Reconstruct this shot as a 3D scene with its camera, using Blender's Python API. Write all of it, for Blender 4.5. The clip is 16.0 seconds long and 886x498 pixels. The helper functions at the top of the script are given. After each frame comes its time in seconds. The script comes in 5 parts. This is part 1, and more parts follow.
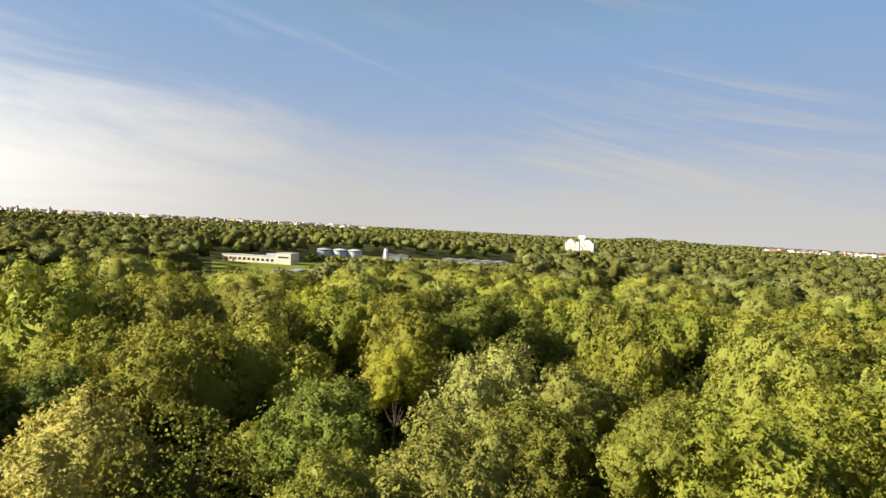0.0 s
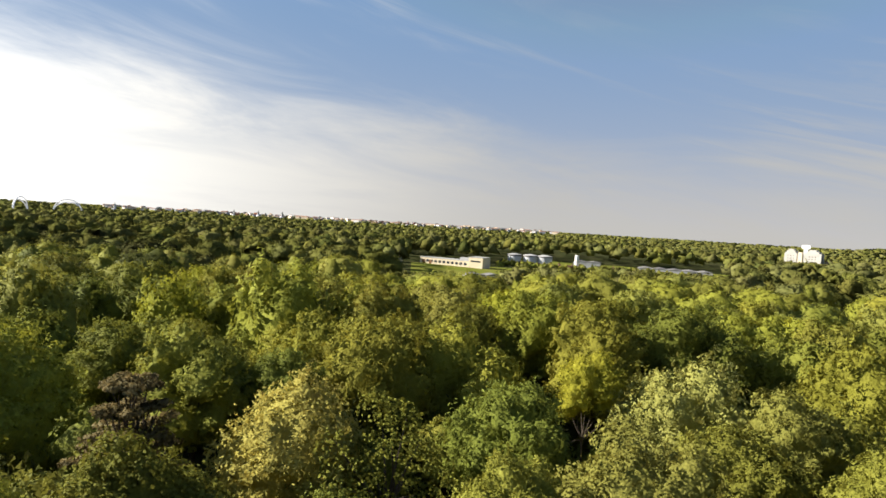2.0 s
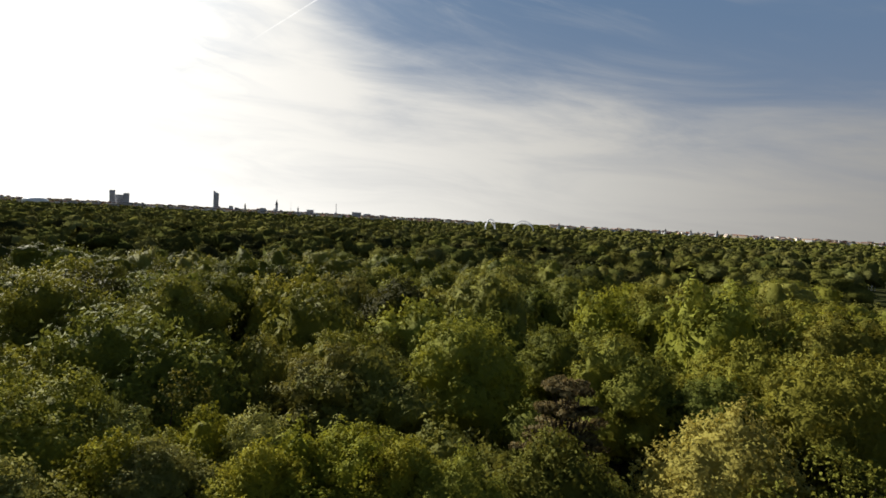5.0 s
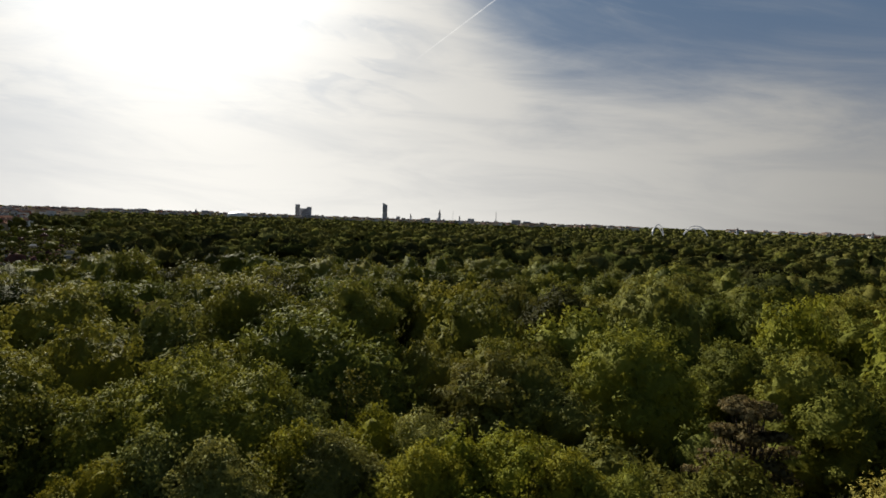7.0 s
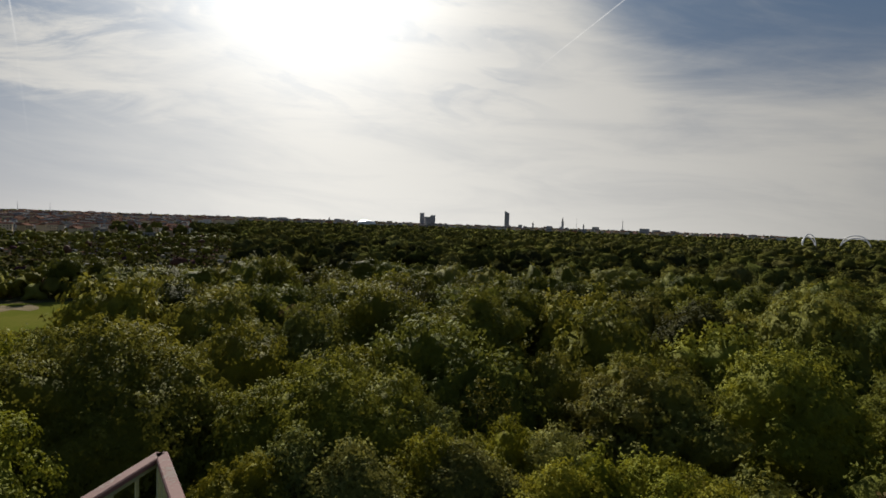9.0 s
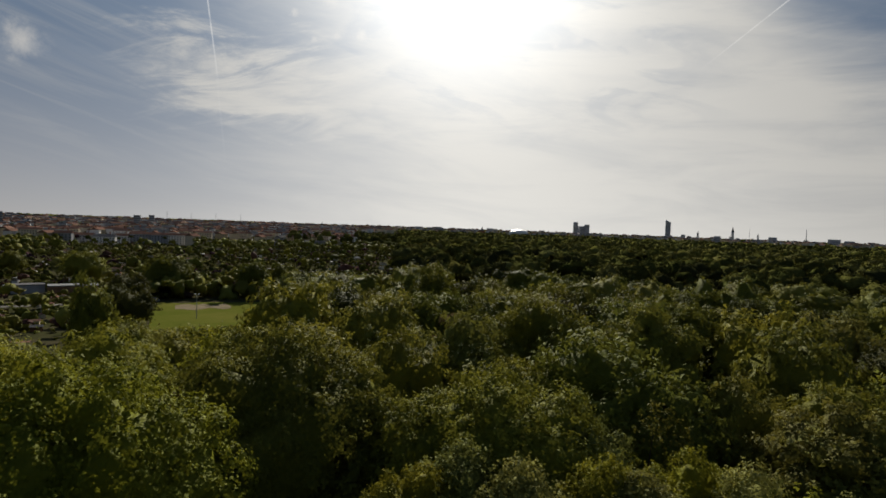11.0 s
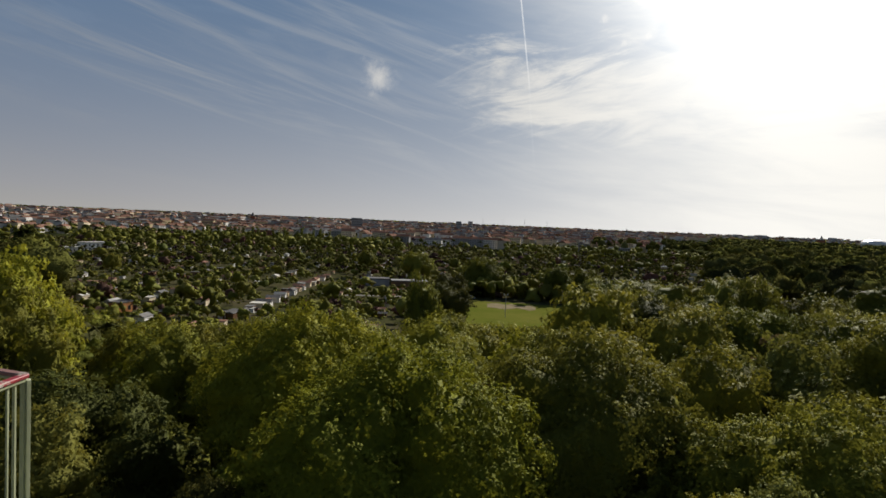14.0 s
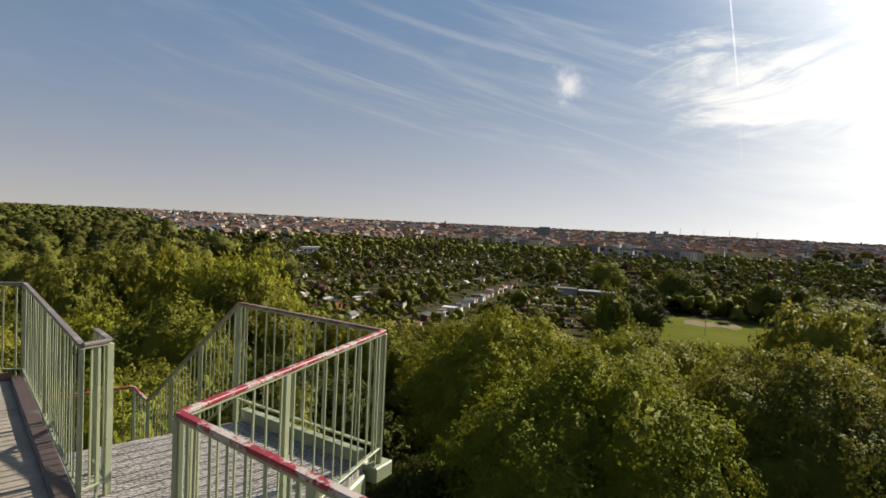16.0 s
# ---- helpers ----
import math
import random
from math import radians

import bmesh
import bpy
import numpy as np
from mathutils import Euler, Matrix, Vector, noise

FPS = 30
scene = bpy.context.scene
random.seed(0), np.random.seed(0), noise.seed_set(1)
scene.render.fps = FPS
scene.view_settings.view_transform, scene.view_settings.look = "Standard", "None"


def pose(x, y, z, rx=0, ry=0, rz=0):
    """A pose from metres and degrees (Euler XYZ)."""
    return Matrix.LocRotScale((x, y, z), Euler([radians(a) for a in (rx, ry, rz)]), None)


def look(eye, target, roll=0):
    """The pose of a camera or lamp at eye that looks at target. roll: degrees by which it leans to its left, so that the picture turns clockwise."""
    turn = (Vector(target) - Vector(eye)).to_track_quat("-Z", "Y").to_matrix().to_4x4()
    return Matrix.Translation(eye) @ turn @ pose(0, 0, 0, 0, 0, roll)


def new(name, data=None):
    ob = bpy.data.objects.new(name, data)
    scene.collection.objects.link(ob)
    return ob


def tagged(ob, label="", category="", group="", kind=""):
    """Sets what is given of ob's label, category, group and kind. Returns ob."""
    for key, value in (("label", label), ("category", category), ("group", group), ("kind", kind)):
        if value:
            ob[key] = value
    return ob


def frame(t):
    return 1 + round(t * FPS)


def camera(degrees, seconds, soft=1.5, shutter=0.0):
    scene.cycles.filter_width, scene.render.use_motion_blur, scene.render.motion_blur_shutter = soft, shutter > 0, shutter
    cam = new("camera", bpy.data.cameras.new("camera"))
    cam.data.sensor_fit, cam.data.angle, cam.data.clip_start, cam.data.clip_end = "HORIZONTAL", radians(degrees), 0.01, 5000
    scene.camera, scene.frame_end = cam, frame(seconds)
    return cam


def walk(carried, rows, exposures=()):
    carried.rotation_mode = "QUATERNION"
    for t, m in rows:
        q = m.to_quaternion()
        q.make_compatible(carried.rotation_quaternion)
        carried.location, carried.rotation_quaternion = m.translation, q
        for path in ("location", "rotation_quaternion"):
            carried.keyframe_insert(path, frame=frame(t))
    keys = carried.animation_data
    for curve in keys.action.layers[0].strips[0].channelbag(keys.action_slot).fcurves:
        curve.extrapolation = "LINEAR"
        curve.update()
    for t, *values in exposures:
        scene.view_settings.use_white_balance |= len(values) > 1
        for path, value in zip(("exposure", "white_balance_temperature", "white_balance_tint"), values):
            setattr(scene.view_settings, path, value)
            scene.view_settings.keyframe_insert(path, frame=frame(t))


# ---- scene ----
cam = camera(74.0, 16.0, soft=1.6)
EYE_Z = 38.0


def dial(az):
    """Degrees to the left of +y for a bearing in this file, drawn together by 7 % to fit the camera's view."""
    return 159.0 + (az - 159.0) * 0.93


def gaze(x, y, yaw, pitch, roll):
    """Eye over the platform; yaw is a bearing, in degrees."""
    a, b = radians(dial(yaw)), radians(pitch)
    eye = Vector((x, y, EYE_Z))
    return look(eye, eye + Vector((-math.sin(a) * math.cos(b), math.cos(a) * math.cos(b), math.sin(b))), roll)


PATH = [
    (0, gaze(0.04, 0.83, 0.02, -1.96, 2.98)),
    (0.5, gaze(0.04, 0.83, 2.47, -2.11, 3.02)),
    (1, gaze(0.04, 0.83, 6.54, -1.99, 3.13)),
    (1.5, gaze(0.04, 0.83, 12.58, -2.09, 3.37)),
    (2, gaze(0.04, 0.83, 19.81, -2.45, 3.44)),
    (2.5, gaze(0.04, 0.83, 27.84, -2.71, 3.29)),
    (3, gaze(0.04, 0.83, 36.2, -2.81, 3.13)),
    (3.5, gaze(0.04, 0.83, 44.1, -2.87, 3.05)),
    (4, gaze(0.04, 0.83, 51.9, -2.92, 3.42)),
    (6.5, gaze(0.04, 0.83, 75.17, -2.91, 1.86)),
    (7, gaze(0.04, 0.83, 79.83, -2.93, 2.00)),
    (7.5, gaze(0.04, 0.83, 83.98, -2.76, 2.12)),
    (8, gaze(0.04, 0.83, 86.87, -2.72, 2.22)),
    (8.2, gaze(-0.02, 0.77, 88.0, -2.70, 2.2)), (9.3, gaze(-0.72, -0.2, 94.2, -2.50, 2.0)), (10.3, gaze(-1.28, -0.97, 100.8, -2.40, 1.8)),
    (10.5, gaze(-1.3, -1.0, 102.81, -2.36, 1.77)),
    (11, gaze(-1.3, -1.0, 108.4, -2.16, 2.09)),
    (11.5, gaze(-1.3, -1.0, 113.52, -2.14, 2.39)),
    (12, gaze(-1.3, -1.0, 118.93, -2.26, 2.59)),
    (12.5, gaze(-1.3, -1.0, 123.94, -2.42, 2.65)),
    (13, gaze(-1.3, -1.0, 128.79, -2.45, 2.74)),
    (13.5, gaze(-1.20, -0.90, 133.92, -2.58, 2.68)),
    (14, gaze(-0.97, -0.78, 139.55, -2.70, 2.47)),
    (14.5, gaze(-1.08, -0.69, 145.86, -2.69, 2.38)),
    (15, gaze(-0.90, -0.34, 151.47, -2.60, 2.55)),
    (15.5, gaze(-0.45, -0.03, 156.11, -2.67, 2.69)),
    (16, gaze(0, 0, 159.01, -2.66, 2.77)),
]
walk(cam, PATH, [(0.0, 1.9), (2.0, 1.75), (3.0, 1.4), (4.0, 1.15), (6.5, 0.55), (8.0, 0.4), (10.5, 0.15), (13.0, 0.2), (14.5, 0.72), (16.0, 1.0)])

# ---- sky and sun ----
SUN_AZ, SUN_EL = 110.0, 29.0


def heading(az, el=0.0):
    """Unit vector for a bearing and degrees up."""
    a, e = radians(dial(az)), radians(el)
    return Vector((-math.sin(a) * math.cos(e), math.cos(a) * math.cos(e), math.sin(e)))


SUN_WAY = heading(SUN_AZ, SUN_EL)
sun_data = bpy.data.lights.new("sun", "SUN")
sun_data.energy, sun_data.angle, sun_data.color = 3.6, radians(0.6), (1.0, 0.93, 0.82)
sun = new("sun", sun_data)
sun.matrix_world = look(SUN_WAY * 100, (0, 0, 0))


class Graph:
    """Short calls for building a node tree."""

    def __init__(self, tree):
        self.tree = tree
        tree.nodes.clear()

    def node(self, kind, **sets):
        n = self.tree.nodes.new(kind)
        for key, value in sets.items():
            setattr(n, key, value)
        return n

    def wire(self, value, socket):
        if isinstance(value, bpy.types.NodeSocket):
            self.tree.links.new(value, socket)
        elif value is not None:
            socket.default_value = value

    def math(self, op, a, b=None, c=None, clamp=False):
        n = self.node("ShaderNodeMath", operation=op, use_clamp=clamp)
        for value, socket in zip((a, b, c), n.inputs):
            self.wire(value, socket)
        return n.outputs[0]

    def vec(self, op, a, b=None):
        n = self.node("ShaderNodeVectorMath", operation=op)
        self.wire(a, n.inputs[0])
        self.wire(b, n.inputs[1])
        return n.outputs["Value"] if op in ("DOT_PRODUCT", "LENGTH", "DISTANCE") else n.outputs[0]

    def noise(self, vector, scale, detail=3.0, rough=0.55, distort=0.0):
        n = self.node("ShaderNodeTexNoise")
        self.wire(vector, n.inputs["Vector"])
        n.inputs["Scale"].default_value, n.inputs["Detail"].default_value = scale, detail
        n.inputs["Roughness"].default_value, n.inputs["Distortion"].default_value = rough, distort
        return n.outputs["Fac"]

    def step(self, value, lo, hi, a=0.0, b=1.0):
        n = self.node("ShaderNodeMapRange", interpolation_type="SMOOTHSTEP")
        for v, s in zip((value, lo, hi, a, b), n.inputs):
            self.wire(v, s)
        return n.outputs[0]

    def mix(self, fac, a, b, blend="MIX"):
        n = self.node("ShaderNodeMix", data_type="RGBA", blend_type=blend)
        self.wire(fac, n.inputs[0])
        self.wire(a, n.inputs[6])
        self.wire(b, n.inputs[7])
        return n.outputs[2]


def rgb(r, g, b):
    return (r, g, b, 1.0)


def build_sky():
    world = bpy.data.worlds.new("sky")
    scene.world = world
    world.use_nodes = True
    g = Graph(world.node_tree)
    sky = g.node("ShaderNodeTexSky", sky_type="NISHITA", sun_disc=False)
    sky.sun_elevation, sky.sun_rotation = radians(SUN_EL), radians(360 - dial(SUN_AZ))
    sky.altitude, sky.air_density, sky.dust_density, sky.ozone_density = 150, 1.0, 0.5, 1.8
    base = g.mix(1.0, sky.outputs[0], rgb(0.044, 0.042, 0.041), "MULTIPLY")
    way = g.node("ShaderNodeTexCoord").outputs["Generated"]
    # the clear sky is deeper and bluer over the town
    clear = g.step(g.vec("DOT_PRODUCT", way, tuple(heading(168, 14))), 0.1, 0.95)
    base = g.mix(1.0, base, g.mix(clear, rgb(0.053, 0.098, 0.170), rgb(0.058, 0.112, 0.198)), "DARKEN")
    split = g.node("ShaderNodeSeparateXYZ")
    g.wire(way, split.inputs[0])
    up = split.outputs[2]
    # bearing before that fit and height in degrees, the seam of the compass behind the viewer
    az = g.math("ARCTAN2", g.vec("DOT_PRODUCT", way, (-1.0, 0.0, 0.0)), g.vec("DOT_PRODUCT", way, (0.0, 1.0, 0.0)))
    az = g.math("ADD", g.math("MULTIPLY", g.math("ADD", az, g.math("MULTIPLY", g.math("LESS_THAN", az, -1.9), 2 * math.pi)), 180 / math.pi / 0.93), 159.0 - 159.0 / 0.93)
    el = g.math("MULTIPLY", g.math("ARCSINE", up), 180 / math.pi)

    def drawn_out(length, height, slope, seed, detail=6.0, rough=0.6, distort=0.6):
        """Cloud grain drawn out along slanting streaks, sizes in degrees."""
        c = g.node("ShaderNodeCombineXYZ")
        g.wire(g.math("DIVIDE", az, length), c.inputs[0])
        g.wire(g.math("DIVIDE", g.math("SUBTRACT", el, g.math("MULTIPLY", az, slope)), height), c.inputs[1])
        c.inputs[2].default_value = seed
        return g.noise(c.outputs[0], 1.0, detail, rough, distort)

    near_sun = g.math("MAXIMUM", g.vec("DOT_PRODUCT", way, tuple(heading(SUN_AZ - 3, SUN_EL - 3))), 0.0)
    # the sun behind thin high cloud: a bright core and a soft halo
    glow = g.math("ADD", g.math("MULTIPLY", g.math("POWER", near_sun, 55.0), 0.8), g.math("MULTIPLY", g.math("POWER", near_sun, 14.0), 0.26))
    haze = g.math("POWER", g.math("SUBTRACT", 1.0, g.math("ABSOLUTE", up), clamp=True), 5.6)
    glow = g.math("ADD", glow, g.math("MULTIPLY", g.math("MULTIPLY", haze, g.math("POWER", near_sun, 3.0)), 0.30))
    air = g.mix(g.math("MULTIPLY", haze, 0.92), base, g.mix(clear, rgb(0.185, 0.176, 0.170), rgb(0.262, 0.250, 0.240)))

    def lit(level, r=1.0, gr=0.98, b=0.94):
        """A colour that brightens towards the sun."""
        n = g.node("ShaderNodeCombineColor")
        bright = g.math("ADD", level, glow)
        for k, c in enumerate((r, gr, b)):
            g.wire(g.math("MULTIPLY", bright, c), n.inputs[k])
        return n.outputs[0]

    full = g.mix(1.0, air, lit(0.0, 0.93, 0.97, 1.0), "ADD")
    cloud = lit(g.math("ADD", 0.165, g.math("MULTIPLY", g.math("POWER", near_sun, 1.5), 0.31)), 1.0, 0.976, 0.918)
    # thin streaks high up, all round
    fine = drawn_out(26.0, 2.6, 0.24, 3.0, 7.0, 0.62, 0.9)
    broad = drawn_out(55.0, 9.0, 0.16, 8.0, 3.0)
    veil = g.math("MULTIPLY", g.step(fine, 0.46, 0.74), g.step(broad, 0.36, 0.62))
    full = g.mix(g.math("MULTIPLY", veil, g.math("MULTIPLY", g.step(el, 0.5, 6.0), 0.24)), full, cloud)
    # the cloud bank that thickens towards the sun; its upper edge climbs with it
    edge = 4.0
    for lo, hi, rise in ((-5.0, 50.0, 8.5), (55.0, 80.0, 1.5), (66.0, 106.0, 34.0), (106.0, 150.0, -26.0)):
        edge = g.math("ADD", edge, g.math("MULTIPLY", g.step(az, lo, hi), rise))
    torn = drawn_out(30.0, 5.0, 0.12, 1.0, 7.0, 0.6, 0.8)
    height_left = g.math("SUBTRACT", g.math("ADD", edge, g.math("MULTIPLY", g.math("SUBTRACT", torn, 0.5), 16.0)), el)
    bank_fac = g.math("MULTIPLY", g.math("MULTIPLY", g.step(height_left, -5.0, 6.0), g.step(g.math("ADD", az, g.math("MULTIPLY", torn, 26.0)), 116.0, 156.0, 1.0, 0.0)), g.step(drawn_out(18.0, 3.0, 0.06, 5.0), 0.25, 0.62, 0.68, 0.98))
    full = g.mix(bank_fac, full, cloud)
    # blue-grey breaks in the cloud round the sun
    breaks = g.math("MULTIPLY", g.step(drawn_out(13.0, 3.2, 0.10, 12.0, 6.0, 0.6, 1.2), 0.50, 0.66), g.math("MULTIPLY", g.step(az, 76.0, 90.0), g.step(el, 6.0, 13.0)))
    full = g.mix(g.math("MULTIPLY", breaks, 0.26), full, g.mix(1.0, air, lit(0.03, 0.93, 0.97, 1.0), "ADD"))

    def wisps(mid_az, mid_el, wide, high, strength, lo, hi, grain):
        """A patch of torn cirrus round one direction, sizes in degrees."""
        x = g.math("DIVIDE", g.math("SUBTRACT", az, mid_az), wide)
        y = g.math("DIVIDE", g.math("SUBTRACT", el, mid_el), high)
        far = g.math("SQRT", g.math("ADD", g.math("MULTIPLY", x, x), g.math("MULTIPLY", y, y)))
        ragged = g.math("ADD", far, g.math("MULTIPLY", g.math("SUBTRACT", 0.5, grain), 1.5))
        return g.math("MULTIPLY", g.math("MULTIPLY", g.step(ragged, 0.35, 1.0, 1.0, 0.0), g.step(grain, lo, hi)), strength)

    curl = drawn_out(11.0, 2.4, -0.16, 21.0, 8.0, 0.64, 0.9)
    long_curl = drawn_out(34.0, 2.4, 0.21, 33.0, 7.0, 0.6, 0.8)
    for row in ((129.5, 13.5, 12.0, 6.0, 0.75, 0.34, 0.66, curl), (121.0, 12.0, 14.0, 6.0, 0.65, 0.24, 0.66, curl), (158.0, 15.5, 24.0, 5.0, 0.20, 0.44, 0.70, long_curl), (172.0, 11.0, 20.0, 4.0, 0.18, 0.44, 0.66, long_curl), (-20.0, 10.0, 20.0, 6.0, 0.42, 0.42, 0.66, long_curl), (-30.0, 6.0, 24.0, 3.0, 0.4, 0.40, 0.64, long_curl)):
        full = g.mix(wisps(*row), full, cloud)

    def trail(a, b, width, strength):
        """A vapour trail: the stretch of the great circle from one direction to another."""
        across = a.cross(b).normalized()
        off = g.math("ABSOLUTE", g.vec("DOT_PRODUCT", way, tuple(across)))
        mid = (a + b).normalized()
        reach = mid.dot(a)
        line = g.step(off, width * 0.3, width, 1.0, 0.0)
        line = g.math("MULTIPLY", line, g.step(g.vec("DOT_PRODUCT", way, tuple(mid)), reach - 0.004, reach + 0.012))
        wisp = g.step(g.noise(way, 60.0, 3.0), 0.25, 0.6, 0.35, 1.0)
        return g.math("MULTIPLY", g.math("MULTIPLY", line, wisp), strength)

    bright = lit(0.75)
    for a, b, width, strength in ((heading(82.9, 15.1), heading(68.0, 24.5), 0.0014, 0.36), (heading(131.3, 12.5), heading(134.5, 30), 0.0016, 0.38), (heading(130.6, 6.5), heading(131.6, 14.0), 0.0020, 0.12)):
        full = g.mix(trail(a, b, width, strength), full, bright)

    def puff(mid_az, mid_el, radius, scale, strength):
        near = g.vec("DISTANCE", way, tuple(heading(mid_az, mid_el)))
        grain = g.noise(way, scale, 5.0, 0.65)
        return g.math("MULTIPLY", g.step(g.math("ADD", near, g.math("MULTIPLY", g.math("SUBTRACT", grain, 0.5), radius * 2.0)), radius * -0.3, radius, 1.0, 0.0), strength)

    white = lit(0.42)
    for row in ((147.0, 13.2, 0.036, 27.0, 0.85), (121.0, 20.2, 0.022, 60.0, 0.8), (117.5, 17.3, 0.012, 80.0, 0.8), (124.3, 18.7, 0.010, 80.0, 0.7), (120.0, 17.2, 0.008, 90.0, 0.7), (122.2, 16.6, 0.007, 90.0, 0.6), (114.5, 17.4, 0.008, 90.0, 0.6), (97.6, 17.0, 0.009, 80.0, 0.7), (95.4, 17.4, 0.012, 80.0, 0.75), (93.0, 18.1, 0.009, 80.0, 0.6), (89.2, 18.7, 0.007, 80.0, 0.6), (88.6, 17.2, 0.007, 80.0, 0.6)):
        full = g.mix(puff(*row), full, white)
    back = g.node("ShaderNodeBackground")
    g.wire(full, back.inputs[0])
    back.inputs[1].default_value = 1.0
    g.wire(back.outputs[0], g.node("ShaderNodeOutputWorld").inputs[0])


build_sky()


# ---- materials ----
def surface(name, a, b=None, scale=1.0, fine=None, rough=0.8, metal=0.0, bump=0.0, spread=0.0, detail=4.0):
    """A two-scale mottled surface: colours a and b, metres per blotch from scale (1 / m), fine grain, relief, and a shift from piece to piece."""
    m = bpy.data.materials.new(name)
    m.use_nodes = True
    g = Graph(m.node_tree)
    place = g.node("ShaderNodeNewGeometry").outputs["Position"]
    b = b or tuple(c * 0.72 for c in a)
    big = g.noise(place, scale, detail, 0.6)
    small = g.noise(place, fine or scale * 9, 3.0, 0.6)
    fac = g.math("ADD", g.step(big, 0.32, 0.68, 0.0, 0.7), g.math("MULTIPLY", g.step(small, 0.35, 0.7), 0.3))
    col = g.mix(fac, rgb(*a), rgb(*b))
    if spread:
        kin = g.node("ShaderNodeObjectInfo").outputs["Random"]
        tone = g.node("ShaderNodeHueSaturation")
        g.wire(g.math("ADD", 1.0 - spread, g.math("MULTIPLY", kin, 2 * spread)), tone.inputs["Value"])
        g.wire(col, tone.inputs["Color"])
        col = tone.outputs[0]
    p = g.node("ShaderNodeBsdfPrincipled")
    g.wire(col, p.inputs["Base Color"])
    g.wire(g.math("ADD", rough - 0.08, g.math("MULTIPLY", small, 0.16)), p.inputs["Roughness"])
    p.inputs["Metallic"].default_value = metal
    p.inputs["Specular IOR Level"].default_value = 0.5 if rough < 0.7 else 0.0
    if bump:
        lump = g.node("ShaderNodeBump")
        lump.inputs["Strength"].default_value, lump.inputs["Distance"].default_value = 0.6, bump
        g.wire(small, lump.inputs["Height"])
        g.wire(lump.outputs[0], p.inputs["Normal"])
    g.wire(p.outputs[0], g.node("ShaderNodeOutputMaterial").inputs[0])
    return m


def foliage(name, dark, light, through_leaf=0.29, spread=0.2, mottle=0.12, gloss=0.03, leaf_scale=5.0, relief_depth=0.1):
    """Leaves: each leaf its own tone, each tree its own cast, some light shining through."""
    m = bpy.data.materials.new(name)
    m.use_nodes = True
    g = Graph(m.node_tree)
    geo = g.node("ShaderNodeNewGeometry")
    leaf = geo.outputs["Random Per Island"]
    tint = g.node("ShaderNodeAttribute", attribute_name="tint").outputs["Fac"]
    kin = g.math("FRACT", g.math("ADD", g.node("ShaderNodeObjectInfo").outputs["Random"], tint))
    patch = g.noise(geo.outputs["Position"], 1.1, 4.0, 0.7)
    cell = g.node("ShaderNodeTexVoronoi")
    g.wire(geo.outputs["Position"], cell.inputs["Vector"])
    cell.inputs["Scale"].default_value = leaf_scale
    pick = g.node("ShaderNodeSeparateColor")
    g.wire(cell.outputs["Color"], pick.inputs[0])
    rough_skin = g.noise(geo.outputs["Position"], leaf_scale * 0.45, 4.0, 0.7)
    grain = g.math("ADD", g.math("MULTIPLY", pick.outputs[0], 0.5), g.math("MULTIPLY", rough_skin, 0.5))
    relief = g.math("SUBTRACT", rough_skin, g.math("MULTIPLY", cell.outputs["Distance"], 0.7))
    fac = g.math("ADD", g.math("MULTIPLY", leaf, mottle), g.math("ADD", g.step(patch, 0.3, 0.7, 0.0, 0.6 - 0.6 * mottle), g.step(grain, 0.2, 0.8, 0.0, 0.4 - 0.4 * mottle)))
    col = g.mix(fac, rgb(*dark), rgb(*light))
    tone = g.node("ShaderNodeHueSaturation")
    g.wire(g.math("ADD", 0.489, g.math("MULTIPLY", kin, 0.024)), tone.inputs["Hue"])
    g.wire(g.math("ADD", 1.0 - spread, g.math("MULTIPLY", g.math("FRACT", g.math("MULTIPLY", kin, 7.3)), 2 * spread)), tone.inputs["Value"])
    g.wire(col, tone.inputs["Color"])
    p = g.node("ShaderNodeBsdfPrincipled")
    g.wire(tone.outputs[0], p.inputs["Base Color"])
    p.inputs["Roughness"].default_value = 0.6
    p.inputs["Specular IOR Level"].default_value = gloss
    lump = g.node("ShaderNodeBump")
    lump.inputs["Strength"].default_value, lump.inputs["Distance"].default_value = 1.0, relief_depth
    g.wire(relief, lump.inputs["Height"])
    g.wire(lump.outputs[0], p.inputs["Normal"])
    t = g.node("ShaderNodeBsdfTranslucent")
    g.wire(g.mix(1.0, tone.outputs[0], rgb(1.16, 1.05, 0.95), "MULTIPLY"), t.inputs[0])
    blend = g.node("ShaderNodeMixShader")
    blend.inputs[0].default_value = through_leaf
    g.wire(p.outputs[0], blend.inputs[1])
    g.wire(t.outputs[0], blend.inputs[2])
    g.wire(blend.outputs[0], g.node("ShaderNodeOutputMaterial").inputs[0])
    return m


TONES = {
    "fresh": ((0.178, 0.190, 0.024), (0.293, 0.304, 0.049)),
    "bright": ((0.215, 0.232, 0.022), (0.335, 0.350, 0.042)),
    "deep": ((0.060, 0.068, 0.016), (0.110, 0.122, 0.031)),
    "mid": ((0.154, 0.165, 0.024), (0.253, 0.263, 0.050)),
    "dark": ((0.106, 0.124, 0.021), (0.184, 0.206, 0.037)),
    "olive": ((0.180, 0.192, 0.039), (0.288, 0.300, 0.066)),
    "pale": ((0.192, 0.212, 0.049), (0.322, 0.345, 0.097)),
    "gold": ((0.245, 0.220, 0.048), (0.375, 0.332, 0.088)),
    "needle": ((0.095, 0.088, 0.038), (0.185, 0.150, 0.068)),
    "red": ((0.111, 0.062, 0.050), (0.193, 0.121, 0.091)),
}
